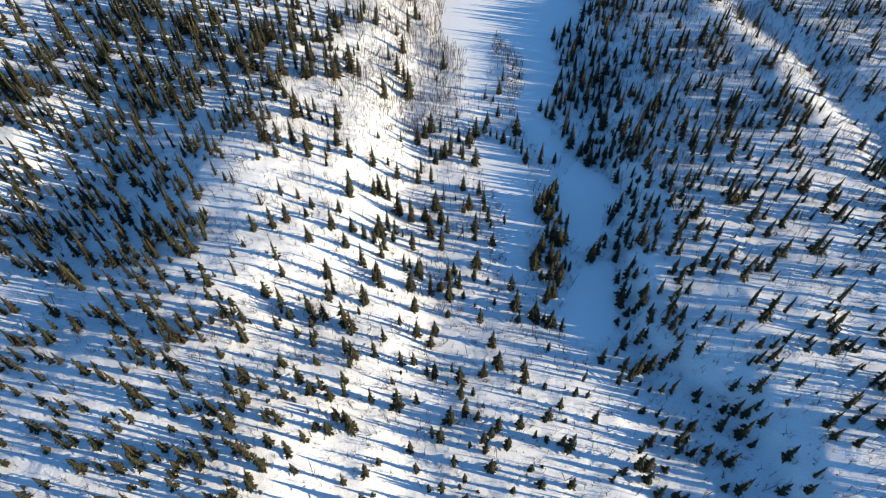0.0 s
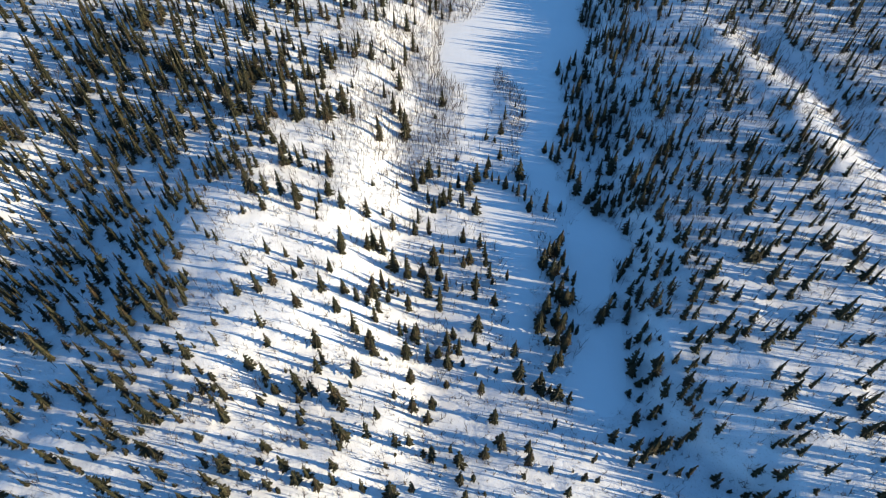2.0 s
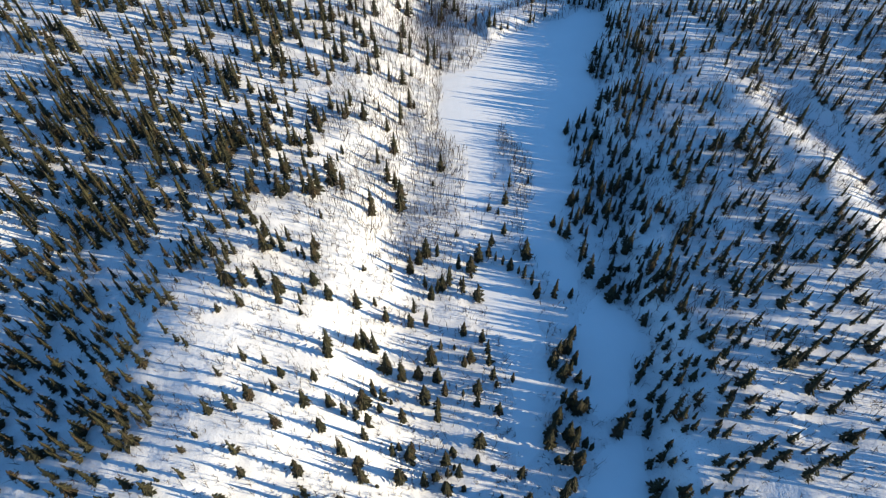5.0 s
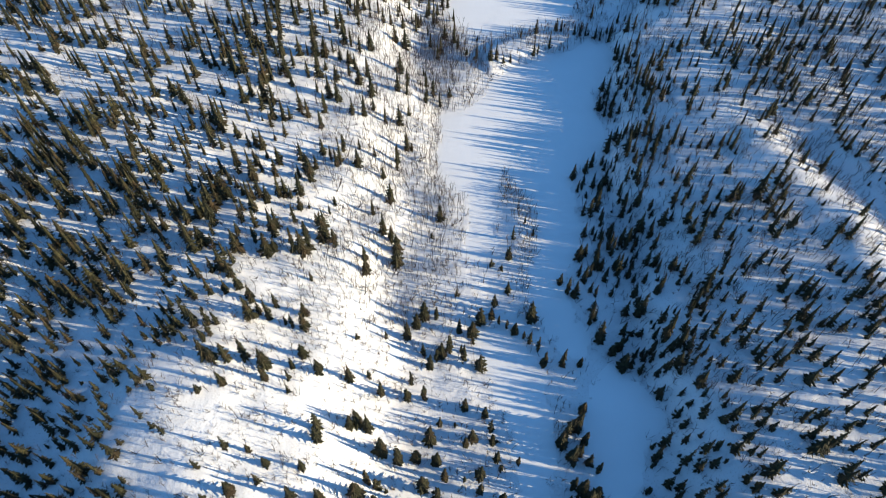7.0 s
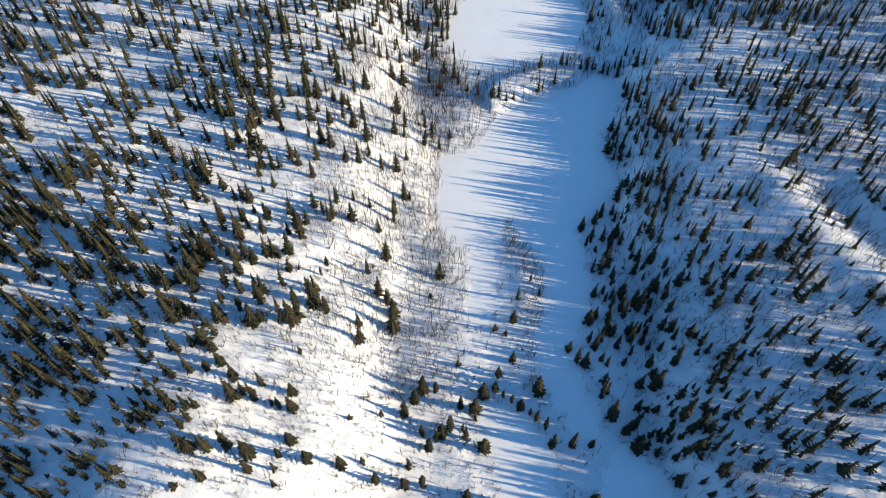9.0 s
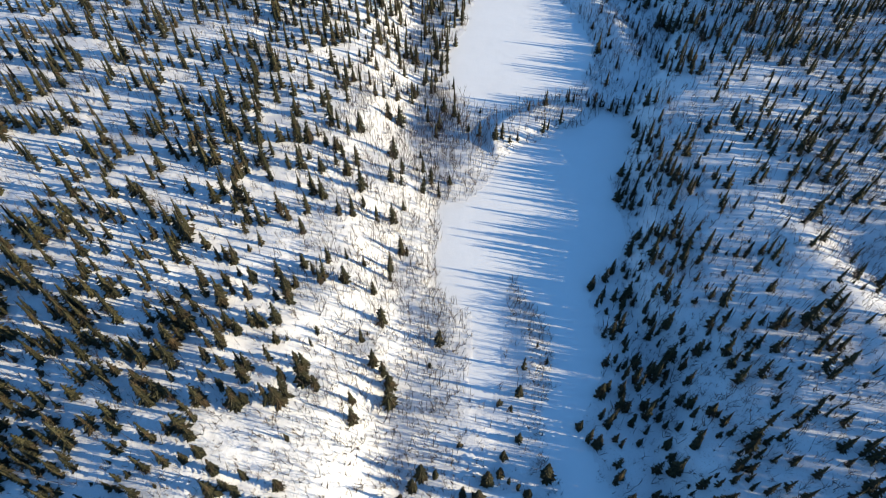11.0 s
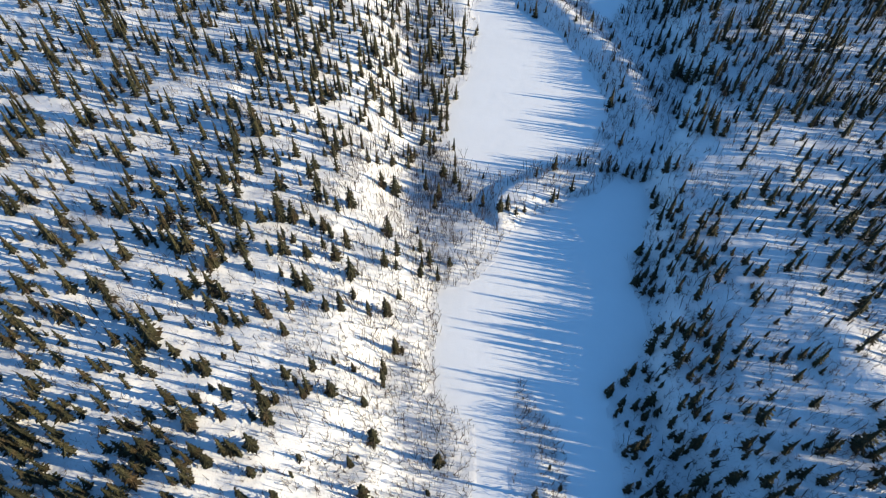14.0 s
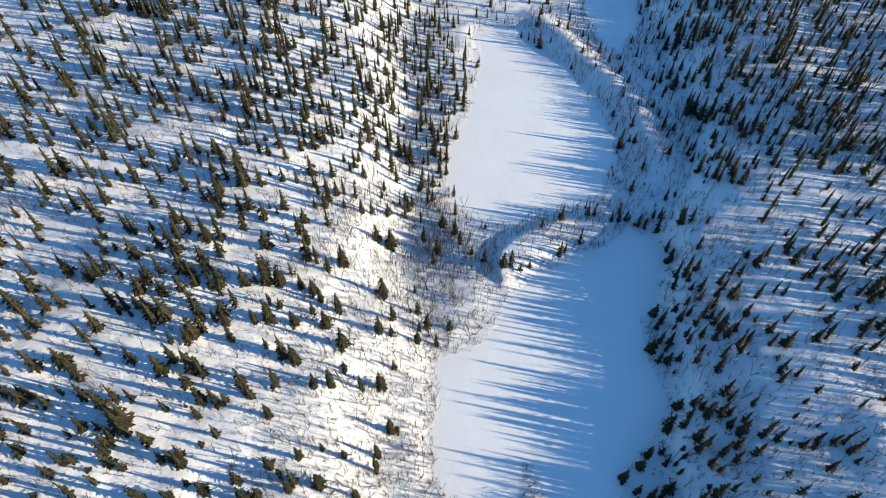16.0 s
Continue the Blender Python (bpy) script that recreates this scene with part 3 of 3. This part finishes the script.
STAND_09 = [(50.3, 122.5, 5.2), (50.4, 115.8, 6), (52.2, 119.1, 5.3), (52.7, 114.7, 4.7), (55.7, 122.2, 6.4), (57.5, 120.3, 5.2), (58.1, 114.8, 3.6), (60.3, 122.6, 5.1),
            (61.2, 120, 7.7), (62.1, 123.4, 10.2), (62.7, 116.1, 10.9), (64.6, 122.5, 5.8), (70.8, 121.7, 3.1), (72.8, 119.9, 5.1), (74, 118.9, 4.4), (74.9, 124.2, 9.5),
            (75.3, 114.2, 7.8), (82.1, 101.3, 6.9), (84.8, 101.8, 6.8), (-92.1, 148.5, 5), (-91.8, 140.3, 6.2), (-86, 149.1, 8.8), (-84.9, 140.6, 10), (-83, 142, 9),
            (-82.5, 147.7, 4), (-78.4, 140.7, 6.2), (-77.6, 147.8, 9.8), (-74, 142.1, 5.1), (-71, 138.5, 3.2), (-68.3, 140.2, 6.1)]
STAND_10 = [(-67.9, 143, 9.9), (-64.2, 144.2, 9.2), (-64.1, 148.8, 5.4), (-57.8, 147.4, 8.9), (-55.6, 148.9, 5.6), (-55.2, 140.2, 9.4), (-54.2, 138.9, 11), (-53.1, 141, 6.9),
            (-52.1, 147.1, 9.2), (-51.4, 143.9, 4.7), (-51.3, 127, 4.5), (-46.3, 144.8, 4.1), (-46.1, 148.4, 6), (-45.2, 139.6, 7.6), (-45.2, 128.7, 4.8), (-43, 129.9, 5.5),
            (-42.6, 146.7, 6.4), (-41.9, 142.4, 5.5), (-39.8, 127.1, 6.7), (-39.7, 141.2, 4.6), (-38.6, 139.1, 8.2), (-38.1, 144.3, 9.2), (-37.1, 139.8, 5.2), (-34.9, 126.3, 5.7),
            (-31.4, 145.6, 5.7), (-31.3, 140.2, 9.7), (-30.2, 141.9, 10.4), (-29, 125.2, 5.4), (-28.7, 133.4, 3.8), (-27.6, 148.1, 9.3)]
STAND_11 = [(-27.5, 145.6, 12.4), (-25.1, 144.3, 6.8), (-18.5, 142.9, 5.9), (-17.8, 139.1, 8.7), (-11.4, 147.6, 9.6), (-11.3, 144.3, 12), (-6.1, 127.6, 6.2), (-4.5, 129.8, 8.1),
            (-1.8, 129.5, 5.6), (2.7, 135.7, 2.9), (3.1, 126.4, 6.2), (5.9, 125.5, 7.3), (8, 128.8, 8.2), (10.4, 130.4, 4.8), (11, 144.5, 3.4), (11.2, 133.4, 5.8),
            (12.1, 128.8, 4.2), (13.4, 143.4, 2.8), (13.7, 127.7, 4.2), (14.4, 136.9, 5.2), (15.3, 146.6, 5.8), (15.5, 126.2, 5.4), (17.3, 125.1, 3.6), (19.2, 130, 8.8),
            (26.9, 139.6, 5.2), (28.2, 137, 7.2), (29.8, 135.8, 7.2), (32, 146.8, 6.2), (32.3, 128.9, 11.1), (32.5, 140, 7.1)]
STAND_12 = [(33.8, 148, 5.2), (35.4, 143.8, 7.1), (37.2, 140.2, 6.2), (39.8, 149.7, 7.6), (40.2, 141.4, 11.7), (40.4, 143.6, 6.1), (41.1, 125.7, 2.7), (42.9, 141.4, 4.8),
            (43, 135.4, 6.1), (43.3, 130.2, 11.7), (43.6, 149.6, 10.4), (43.7, 139.4, 4.6), (45.9, 138.6, 4.8), (47.4, 134.3, 5.8), (49, 141, 5.9), (49.1, 143.3, 6.6),
            (49.8, 148.2, 6.8), (52, 141.1, 5.8), (53, 129.3, 4.2), (53.1, 140.3, 4.2), (54.1, 136.3, 5.2), (55.1, 126.1, 5), (57.8, 131.9, 5.7), (57.8, 125.4, 6.2),
            (58.2, 135.3, 9.9), (58.6, 147.1, 8.8), (61.5, 137.9, 7.9), (62.7, 147.8, 8.6), (63.7, 130.4, 4.8), (63.7, 135, 2.4)]
STAND_13 = [(64.1, 142.4, 3.2), (66.3, 138.8, 6.7), (68.5, 138.5, 3), (71.8, 141.3, 4.8), (72.8, 132.6, 7.6), (74.3, 125.6, 9.5), (74.4, 137.2, 6.7), (75.7, 131.4, 6.9),
            (77.1, 130.6, 8.7), (-97.6, 157.7, 5.7), (-96, 161.6, 9.6), (-94.6, 164.6, 5.7), (-92.7, 155.3, 5.8), (-89.5, 167.1, 4.7), (-85.3, 152.7, 7.7), (-84.2, 164.3, 6.6),
            (-81.3, 155.9, 8.6), (-78.1, 153.7, 5.8), (-77.9, 157.2, 6.3), (-74.3, 159.2, 7.3), (-72.5, 162.4, 8.1), (-70, 151.6, 7.4), (-69.7, 157.3, 4.3), (-68.8, 153.4, 5.9),
            (-68.3, 159.1, 8), (-67.3, 162.3, 5.7), (-65.6, 163.2, 5.7), (-65.3, 156.5, 10.4), (-61.7, 164.2, 7.6), (-59, 168.6, 4.8)]
STAND_14 = [(-58.8, 156.7, 5.5), (-56.3, 156.6, 6.2), (-52.5, 153.3, 5.9), (-51.9, 156.6, 7.8), (-50.6, 165.8, 8.5), (-47.4, 156.6, 3.6), (-46, 166.2, 5.8), (-45.8, 161.2, 9.6),
            (-44.9, 153.4, 8.8), (-43.7, 156.5, 7.2), (-41.5, 155, 6), (-41.1, 163.6, 6.8), (-41, 167.8, 6.2), (-34.5, 158.2, 8.5), (-33.9, 166.5, 6.6), (-33.8, 153.4, 5.1),
            (-32.6, 163, 11), (-30.9, 172.5, 5.7), (-29.7, 150.1, 4.2), (-28.8, 170.8, 5.3), (-27.3, 153.7, 4), (-27.1, 168.4, 5.9), (-26.4, 156.9, 3.3), (-25.9, 174.2, 6.8),
            (-21.9, 169.5, 6.9), (-17.7, 156.9, 5.9), (-15.8, 168.6, 5.5), (-14.8, 151.9, 9), (-12.9, 150.4, 7.1), (-12.6, 173.8, 10.9)]
STAND_15 = [(20.1, 157.7, 2.8), (21.8, 153.9, 3), (33.9, 173.2, 6.2), (35.7, 169.2, 3.7), (37.6, 150.3, 7.5), (38.3, 161.5, 10.4), (38.9, 158.4, 5.6), (40.1, 167.6, 6.4),
            (42.7, 150.8, 8.3), (44.6, 159.8, 9.4), (46.4, 160.3, 4.1), (48.1, 161.2, 7.9), (48.7, 166.7, 5), (49.4, 151.6, 5.9), (50.6, 159.1, 4.6), (52.6, 154.2, 7),
            (56.2, 159.9, 7.7), (57.7, 153.3, 8.2), (58.2, 150.6, 7.2), (61.8, 153.9, 6.2), (62.6, 158.5, 7.7), (65, 163.3, 5), (70.3, 158.4, 6.3), (74.8, 158.8, 12.5),
            (76.7, 154, 6.5), (76.8, 157, 8.8), (80.5, 162.5, 9.9), (80.5, 158.1, 6.3), (81.5, 150.7, 4.2), (-80.1, 198.2, 10.8)]
STAND_16 = [(-45.2, 181, 5.2), (-45.1, 183.8, 7.5), (-32.4, 181.5, 6.1), (-29.4, 193, 8.4), (-24.9, 188.1, 6.2), (-22.2, 176.1, 4.5), (-21.8, 188.6, 9.3), (-18.4, 175.5, 4.6),
            (-16.5, 189.3, 6.3), (-12.7, 176.7, 7.9), (-12.7, 190.2, 8.9), (-10.4, 181.6, 8.2), (39.3, 177.6, 6.2), (-89.2, 223.1, 8.6), (-85.8, 211.2, 7), (-84.4, 207.2, 9.1),
            (-78, 210.9, 7.9), (-76.8, 203.3, 7.6), (-71.8, 210.9, 7), (-70.5, 212.3, 5), (-67.7, 221.9, 6.2), (-66.9, 210.2, 5), (-66.8, 203.7, 7.2), (-61.9, 210.6, 6.1),
            (-61.6, 203.2, 5.3), (-61.2, 218.1, 7.8), (-59.8, 222.8, 3.9), (-59.2, 211.4, 8.5), (-57.6, 200, 8.4), (-55.3, 200.7, 10.4)]
STAND_17 = [(-54, 207.3, 7.1), (-51.7, 220.5, 9.6), (-50.3, 213, 9.9), (-48.9, 221.1, 6.8), (-46.5, 209.2, 7.1), (-45.9, 200.7, 4.4), (-44.6, 224.3, 7.2), (-43.6, 200.1, 5.9),
            (-42.7, 204.7, 6.3), (-41.6, 209.6, 7.2), (-38.1, 200.7, 5.5), (-37.3, 210.1, 12.3), (-36, 205.3, 4.7), (-35.4, 201.4, 8.6), (-34.5, 210.3, 8.2), (-32.7, 224.5, 6.9),
            (-30.6, 201.1, 6), (-30.4, 221.6, 7), (-30.4, 210.2, 5.3), (-27.9, 216.8, 6.7), (-27.8, 209.1, 5.4), (-27.3, 204.2, 5.1), (-25.9, 207.4, 6.1), (-25.2, 214.9, 6.3),
            (-24.3, 201.7, 6.8), (-22.4, 217.4, 8.3), (-22.4, 205.7, 7.9), (-13.6, 201.9, 8), (-13.4, 211.6, 9.1), (-11, 205.3, 7.2)]
STAND_18 = [(-5.8, 208.7, 6.7), (-5.6, 201.5, 6.1), (-5.4, 204.5, 4.3), (-3.6, 205.1, 7.8), (13.9, 221.5, 6.8), (15.7, 222.2, 6.6), (17.9, 221, 3.5), (20.2, 222.3, 3.2),
            (48.1, 207.1, 8.4), (51.4, 206.3, 7.1), (53.1, 217.9, 9.9), (53.2, 207.2, 4.8), (53.6, 224.1, 6.7), (54.3, 216.8, 10.8), (55.9, 210, 5.7), (56.8, 217.7, 5.5),
            (57.8, 207.7, 6.9), (58.7, 223.7, 5.4), (60.7, 213.5, 5.5), (63.9, 205.3, 5.7), (65.4, 215.3, 5.5), (69.4, 217.6, 6.4), (70.8, 210, 5.5), (79.8, 213.9, 6.4),
            (82.8, 207.7, 6.5), (86.3, 213.5, 4.3), (87.8, 208.7, 6.5), (-91, 233.6, 8.9), (-84.6, 227.8, 5.4), (-76.6, 225.3, 9)]
STAND_19 = [(-60.6, 236.5, 6.3), (-55.3, 232.6, 6.7), (-50.8, 230, 6.1), (-46.2, 229.3, 6.7), (-44.4, 230.2, 7.6), (-31.8, 227.5, 5.9), (-30.2, 232.6, 3.8), (-30.1, 237.4, 6.4),
            (-27.5, 235.8, 11.5), (-26.5, 227.1, 7.9), (-26, 238.4, 6), (-25.1, 248.8, 3.3), (-24.3, 238.8, 6.9), (-23.7, 234.3, 3.4), (-21.5, 238.4, 6), (-20.1, 245.5, 5.6),
            (-19.7, 234, 6.1), (-17.5, 234.7, 5.7), (-15.9, 227.3, 6.7), (-13.7, 236, 5.4), (-12.7, 226.7, 8.5), (-11.1, 240.4, 3.2), (-9, 239.4, 5.9), (-5.8, 248.2, 7.3),
            (-5.8, 236.1, 5.4), (-4.9, 230.5, 7), (-4.2, 242.9, 5.8), (-1.6, 227.1, 6.6), (-0.4, 235.2, 5.9), (2.6, 245.6, 5.2)]
STAND_20 = [(2.7, 232.8, 6.5), (2.8, 239.2, 6.5), (3.9, 229.3, 5.9), (6.7, 226.4, 2.9), (10.4, 234.8, 2.2), (24.2, 233.9, 4.2), (27.8, 225.9, 6.3), (28.9, 233.7, 1.8),
            (29.2, 226.8, 4.5), (29.4, 236.8, 6.1), (33, 229.3, 7.7), (36.1, 238.2, 5.4), (41.7, 236.2, 4), (43.7, 236.5, 3.9), (45.6, 236.9, 5.4), (49, 247.1, 6.2),
            (50.1, 234.9, 4.6), (52.6, 233.3, 10.7), (52.8, 249.2, 1.6), (53.7, 227.5, 5.6), (57.2, 244.1, 5.1), (57.3, 232.7, 7.2), (59.3, 232.2, 6.2), (75, 230.3, 7.1),
            (80.5, 243.5, 3), (87.9, 228.5, 6.1), (-36.3, 261, 7.4), (-35.1, 267.9, 8.4), (-32.9, 252.5, 9.3), (-32.1, 255.7, 7.5)]
STAND_21 = [(-30.4, 254.3, 6.3), (-29.3, 259.6, 7.6), (-28.4, 254.2, 4.8), (-26.9, 265.6, 10), (-26.3, 257.1, 4.8), (-24, 267.5, 8.6), (-21.9, 260.3, 4.9), (-21.6, 250.2, 4),
            (-19.8, 259, 9.7), (-18.7, 270.8, 9.7), (-16.9, 268.5, 3), (-16.7, 271.7, 4), (-14.7, 263.9, 9), (-14.5, 274, 10.7), (-12.1, 259.1, 11), (-10, 256.3, 3.1),
            (-9.1, 251.6, 5.2), (-8.7, 257, 6.2), (-7.7, 266.5, 5.2), (-6.4, 272.5, 10.1), (-4.8, 263.7, 5.2), (-3.7, 270.1, 7.2), (-2.9, 261.6, 6.3), (0.6, 253.5, 5.9),
            (0.7, 264.5, 12.5), (0.7, 258.4, 7.3), (3.4, 267.2, 6.2), (48.8, 263.7, 9.3), (53.1, 270.5, 5.2), (60.8, 258.8, 5.1)]
STAND_22 = [(62, 270.5, 7.2), (-39.5, 284, 6.5), (-36.8, 278.4, 8.4), (-34.9, 281.6, 3.8), (-33.5, 283.3, 6.6), (-33.1, 293.2, 4.4), (-32.9, 299.2, 9.4), (-30.3, 279.8, 4.8),
            (-28.9, 286.7, 3.8), (-28.7, 296.3, 7.2), (-25, 276.2, 6.7), (-24.5, 284.3, 7.6), (-22.9, 277.9, 6.7), (-20.9, 283, 4.8), (-19.9, 287.4, 5.8), (-17.1, 288.9, 5.9),
            (-13, 275.2, 4.1), (-12, 294.6, 4.1), (-10.9, 282.6, 4.1), (-8.8, 295.4, 8.1), (-6.5, 281.1, 7.2), (-1.6, 284.6, 9.8), (-1.5, 296.1, 10.1), (2.9, 296.7, 7.8),
            (3.8, 285.4, 7.2), (5.8, 281.6, 9.2), (6.1, 297.5, 11.1), (8.5, 292.1, 4.2), (-27, 308.3, 7.3), (-25.5, 311.6, 5.8)]
STAND_23 = [(-19.8, 311.6, 9.7), (-17.2, 311.4, 8.8), (-16.9, 300, 5.9), (-14.3, 318.7, 7), (-12.1, 300.4, 11.9), (-9.3, 314.7, 8.1), (-7.3, 303.3, 7.1), (-5.4, 300.8, 5.2),
            (-3, 322.6, 9.2), (-1.4, 314.9, 10.2), (2.6, 306.4, 7.2), (6.7, 302.9, 10.1), (8.3, 316.4, 4.2), (11, 301.8, 3.1), (17.6, 324.5, 3.8), (20.4, 323.1, 3.6),
            (25.3, 315.2, 3.1), (27.6, 313.7, 3.1), (29.3, 312.1, 3.8), (37.5, 317.9, 4.1), (40.5, 317, 3.5), (45.4, 315, 4.2), (11, 326.3, 5.2), (14.6, 326, 4.2),
            (32.8, 325.7, 5.2), (36.2, 329, 4.2), (42.7, 331.3, 4.2)]
NOTED = [STAND_01, STAND_02, STAND_03, STAND_04, STAND_05, STAND_06, STAND_07, STAND_08, STAND_09, STAND_10, STAND_11, STAND_12, STAND_13, STAND_14, STAND_15, STAND_16, STAND_17, STAND_18, STAND_19, STAND_20, STAND_21, STAND_22, STAND_23]


def transformed(form, x, y, z, scale, wide, yaw):
    c, s = math.cos(yaw) * scale * wide, math.sin(yaw) * scale * wide
    v = form[0]
    return np.stack([v[:, 0] * c - v[:, 1] * s + x, v[:, 0] * s + v[:, 1] * c + y, v[:, 2] * scale + z], 1), form[1]


def stand_of(name, trees, forms, mats, label, category):
    """A whole stand in one mesh: trees holds x, y, z, scale, width, yaw and form."""
    pieces, which = [], []
    for x, y, z, scale, wide, yaw, k in trees:
        for m, part_form in enumerate(forms[k]):
            pieces.append(transformed(part_form, x, y, z, scale, wide, yaw))
            which.append(np.full(len(part_form[1]), m))
    v, f = joined(pieces)
    return tagged(new(name, mesh_from(name, v, f, mats, which=np.concatenate(which))), label, category, kind="stuff")


def thing_maker(kind, forms, parts, mats):
    """For each form, a list of part names and shared meshes."""
    return [[(p, mesh_from(p, *form[i], [mats[i]])) for i, p in enumerate(parts)] for form in forms]


def plant(name, made, tree, label, category, group):
    x, y, z, scale, wide, yaw, k = tree
    base = new(name)
    base.empty_display_size = 0.3
    base.matrix_world = Matrix.LocRotScale((x, y, z), Euler((0, 0, yaw)), (scale * wide, scale * wide, scale))
    for p, me in made[k]:
        new(p, me).parent = base
    return tagged(base, label, category, group)


rng = random.Random(5)
noted = [(x, y, 0.95 * min(h, 7) + 0.6 * max(h - 7, 0)) for stand in NOTED for x, y, h in stand]
strewn = scattered(spruce_density, 0.24, 8, 1.35, [(x, y) for x, y, h in noted])
big, small = [], []
for x, y, h in noted + [(x, y, 0) for x, y in strewn]:
    seen = h > 0
    if not h:
        u = rng.random()
        h = rng.uniform(4.0, 7.2) if u < 0.72 else rng.uniform(7.2, 9.0) if u < 0.79 else rng.uniform(1.4, 3.6)
        h *= 1 - 0.08 * float(zone(x, y, 30, 62, 58, 234, 4)) - 0.35 * float(zone(x, y, 34, 66, 236, 330, 6))
    west = float(zone(x, y, -200, -30, 126, 400, 16))
    h *= 1 + (0.08 if seen else 0.15) * west
    kind = big if h > 3.4 else small
    n = len(SPRUCE_FORMS["spruce"]) if kind is big else len(SPRUCE_FORMS["young_spruce"])
    kind.append((seen, (x, y, h, rng.uniform(0.88, 1.18) * (0.88 if h > 8 else 1) * (1 + 0.16 * west), rng.uniform(0, 6.28), rng.randrange(n))))


def split(trees, unit, most, centre):
    """Nearest ones for things of their own, the rest for one joined stand."""
    xs, ys = np.array([t[1][0] for t in trees]), np.array([t[1][1] for t in trees])
    zs = land(xs, ys) - 0.12
    rows = [(t[0], (t[1][0], t[1][1], float(z), t[1][2] / unit, t[1][3], t[1][4], t[1][5])) for t, z in zip(trees, zs)]
    rows.sort(key=lambda r: (not r[0], math.hypot((r[1][0] - centre[0]) * 1.6, r[1][1] - centre[1])))
    return [r[1] for r in rows[:most]], [r[1] for r in rows[most:]]


SPRUCE_MATS, BIRCH_MATS = [SPRUCE_BARK, NEEDLES], [BIRCH_BARK, TWIG]
own, rest = split(big, 9.0, 300, (0, 150))
made = thing_maker("spruce", SPRUCE_FORMS["spruce"], ("trunk", "crown"), SPRUCE_MATS)
for tree in own:
    h = tree[3] * 9
    word = "tall" if h > 9.5 else "middling" if h > 6.5 else "low"
    broad = "broad" if tree[6] in (2, 5) else "narrow" if tree[6] in (1, 3) else "evenly tapered"
    plant("spruce", made, tree, f"{word} {broad} olive-green spruce standing in deep snow", "spruce tree", "spruces by the lakes")
stand_of("spruce_forest", rest, FOREST_FORMS, SPRUCE_MATS, "open forest of narrow dark green spruces in snow", "spruce forest")

own, rest = split(small, 3.0, 200, (0, 150))
made = thing_maker("young_spruce", SPRUCE_FORMS["young_spruce"], ("trunk", "crown"), SPRUCE_MATS)
for tree in own:
    plant("young_spruce", made, tree, "small young spruce half sunk in the snow", "spruce sapling", "young spruces by the lakes")
stand_of("young_spruces", rest, SPRUCE_FORMS["young_spruce"], SPRUCE_MATS, "scattered small young spruces in the snow", "spruce saplings")

# birches: single slender ones as things, the thickets joined
taken = [(x, y) for x, y, h in noted] + strewn
places = scattered(birch_density, 0.95, 9, 0.42, taken)
rows = [(False, (x, y, rng.uniform(2.2, 5.2) * (1 - 0.4 * float(spit(x, y))), rng.uniform(0.8, 1.15), rng.uniform(0, 6.28), rng.randrange(len(BIRCH_FORMS)))) for x, y in places]
own, rest = split(rows, 5.0, 280, (-12, 185))
made = thing_maker("birch", BIRCH_FORMS, ("trunk", "crown"), BIRCH_MATS)
for tree in own:
    word = "slender single-stemmed" if tree[6] in (0, 1, 5) else "several-stemmed"
    plant("birch", made, tree, f"{word} bare grey-brown birch in the snow", "birch tree", "birches on the lake slope")
stand_of("birch_thicket", rest, BIRCH_FORMS, BIRCH_MATS, "thin scatter of bare grey-brown birches", "birch thicket")


places = scattered(sapling_density, 0.75, 12, 0.4, taken)
rows = [(False, (x, y, rng.uniform(1.4, 3.6), rng.uniform(0.9, 1.4), rng.uniform(0, 6.28), rng.randrange(6))) for x, y in places]
_, rest = split(rows, 3.0, 0, (0, 150))
stand_of("birch_saplings", rest, SAPLING_FORMS, [TWIG], "thin bare birch saplings standing in the snow", "birch saplings")


def shrub_density(x, y, w):
    d = 0.014 + 0.05 * ease((w + 6) / 5) * (w < 0) + 0.035 * rolling(x, y, 7, 41) + 0.05 * zone(x, y, 40, 130, 20, 330, 10) + 0.06 * zone(x, y, -50, 36, 30, 130, 12) + 0.3 * spit(x, y)
    return np.where(w > 0.4, 0.0, d)


places = scattered(shrub_density, 0.3, 10, 0.8, taken)
rows = [(False, (x, y, rng.uniform(0.6, 1.8), rng.uniform(0.9, 1.5), rng.uniform(0, 6.28), rng.randrange(5))) for x, y in places]
_, rest = split(rows, 2.0, 0, (0, 150))
stand_of("willow_scrub", rest, SHRUB_FORMS, [TWIG], "low bare brown willow twigs poking out of the snow", "shrubs")
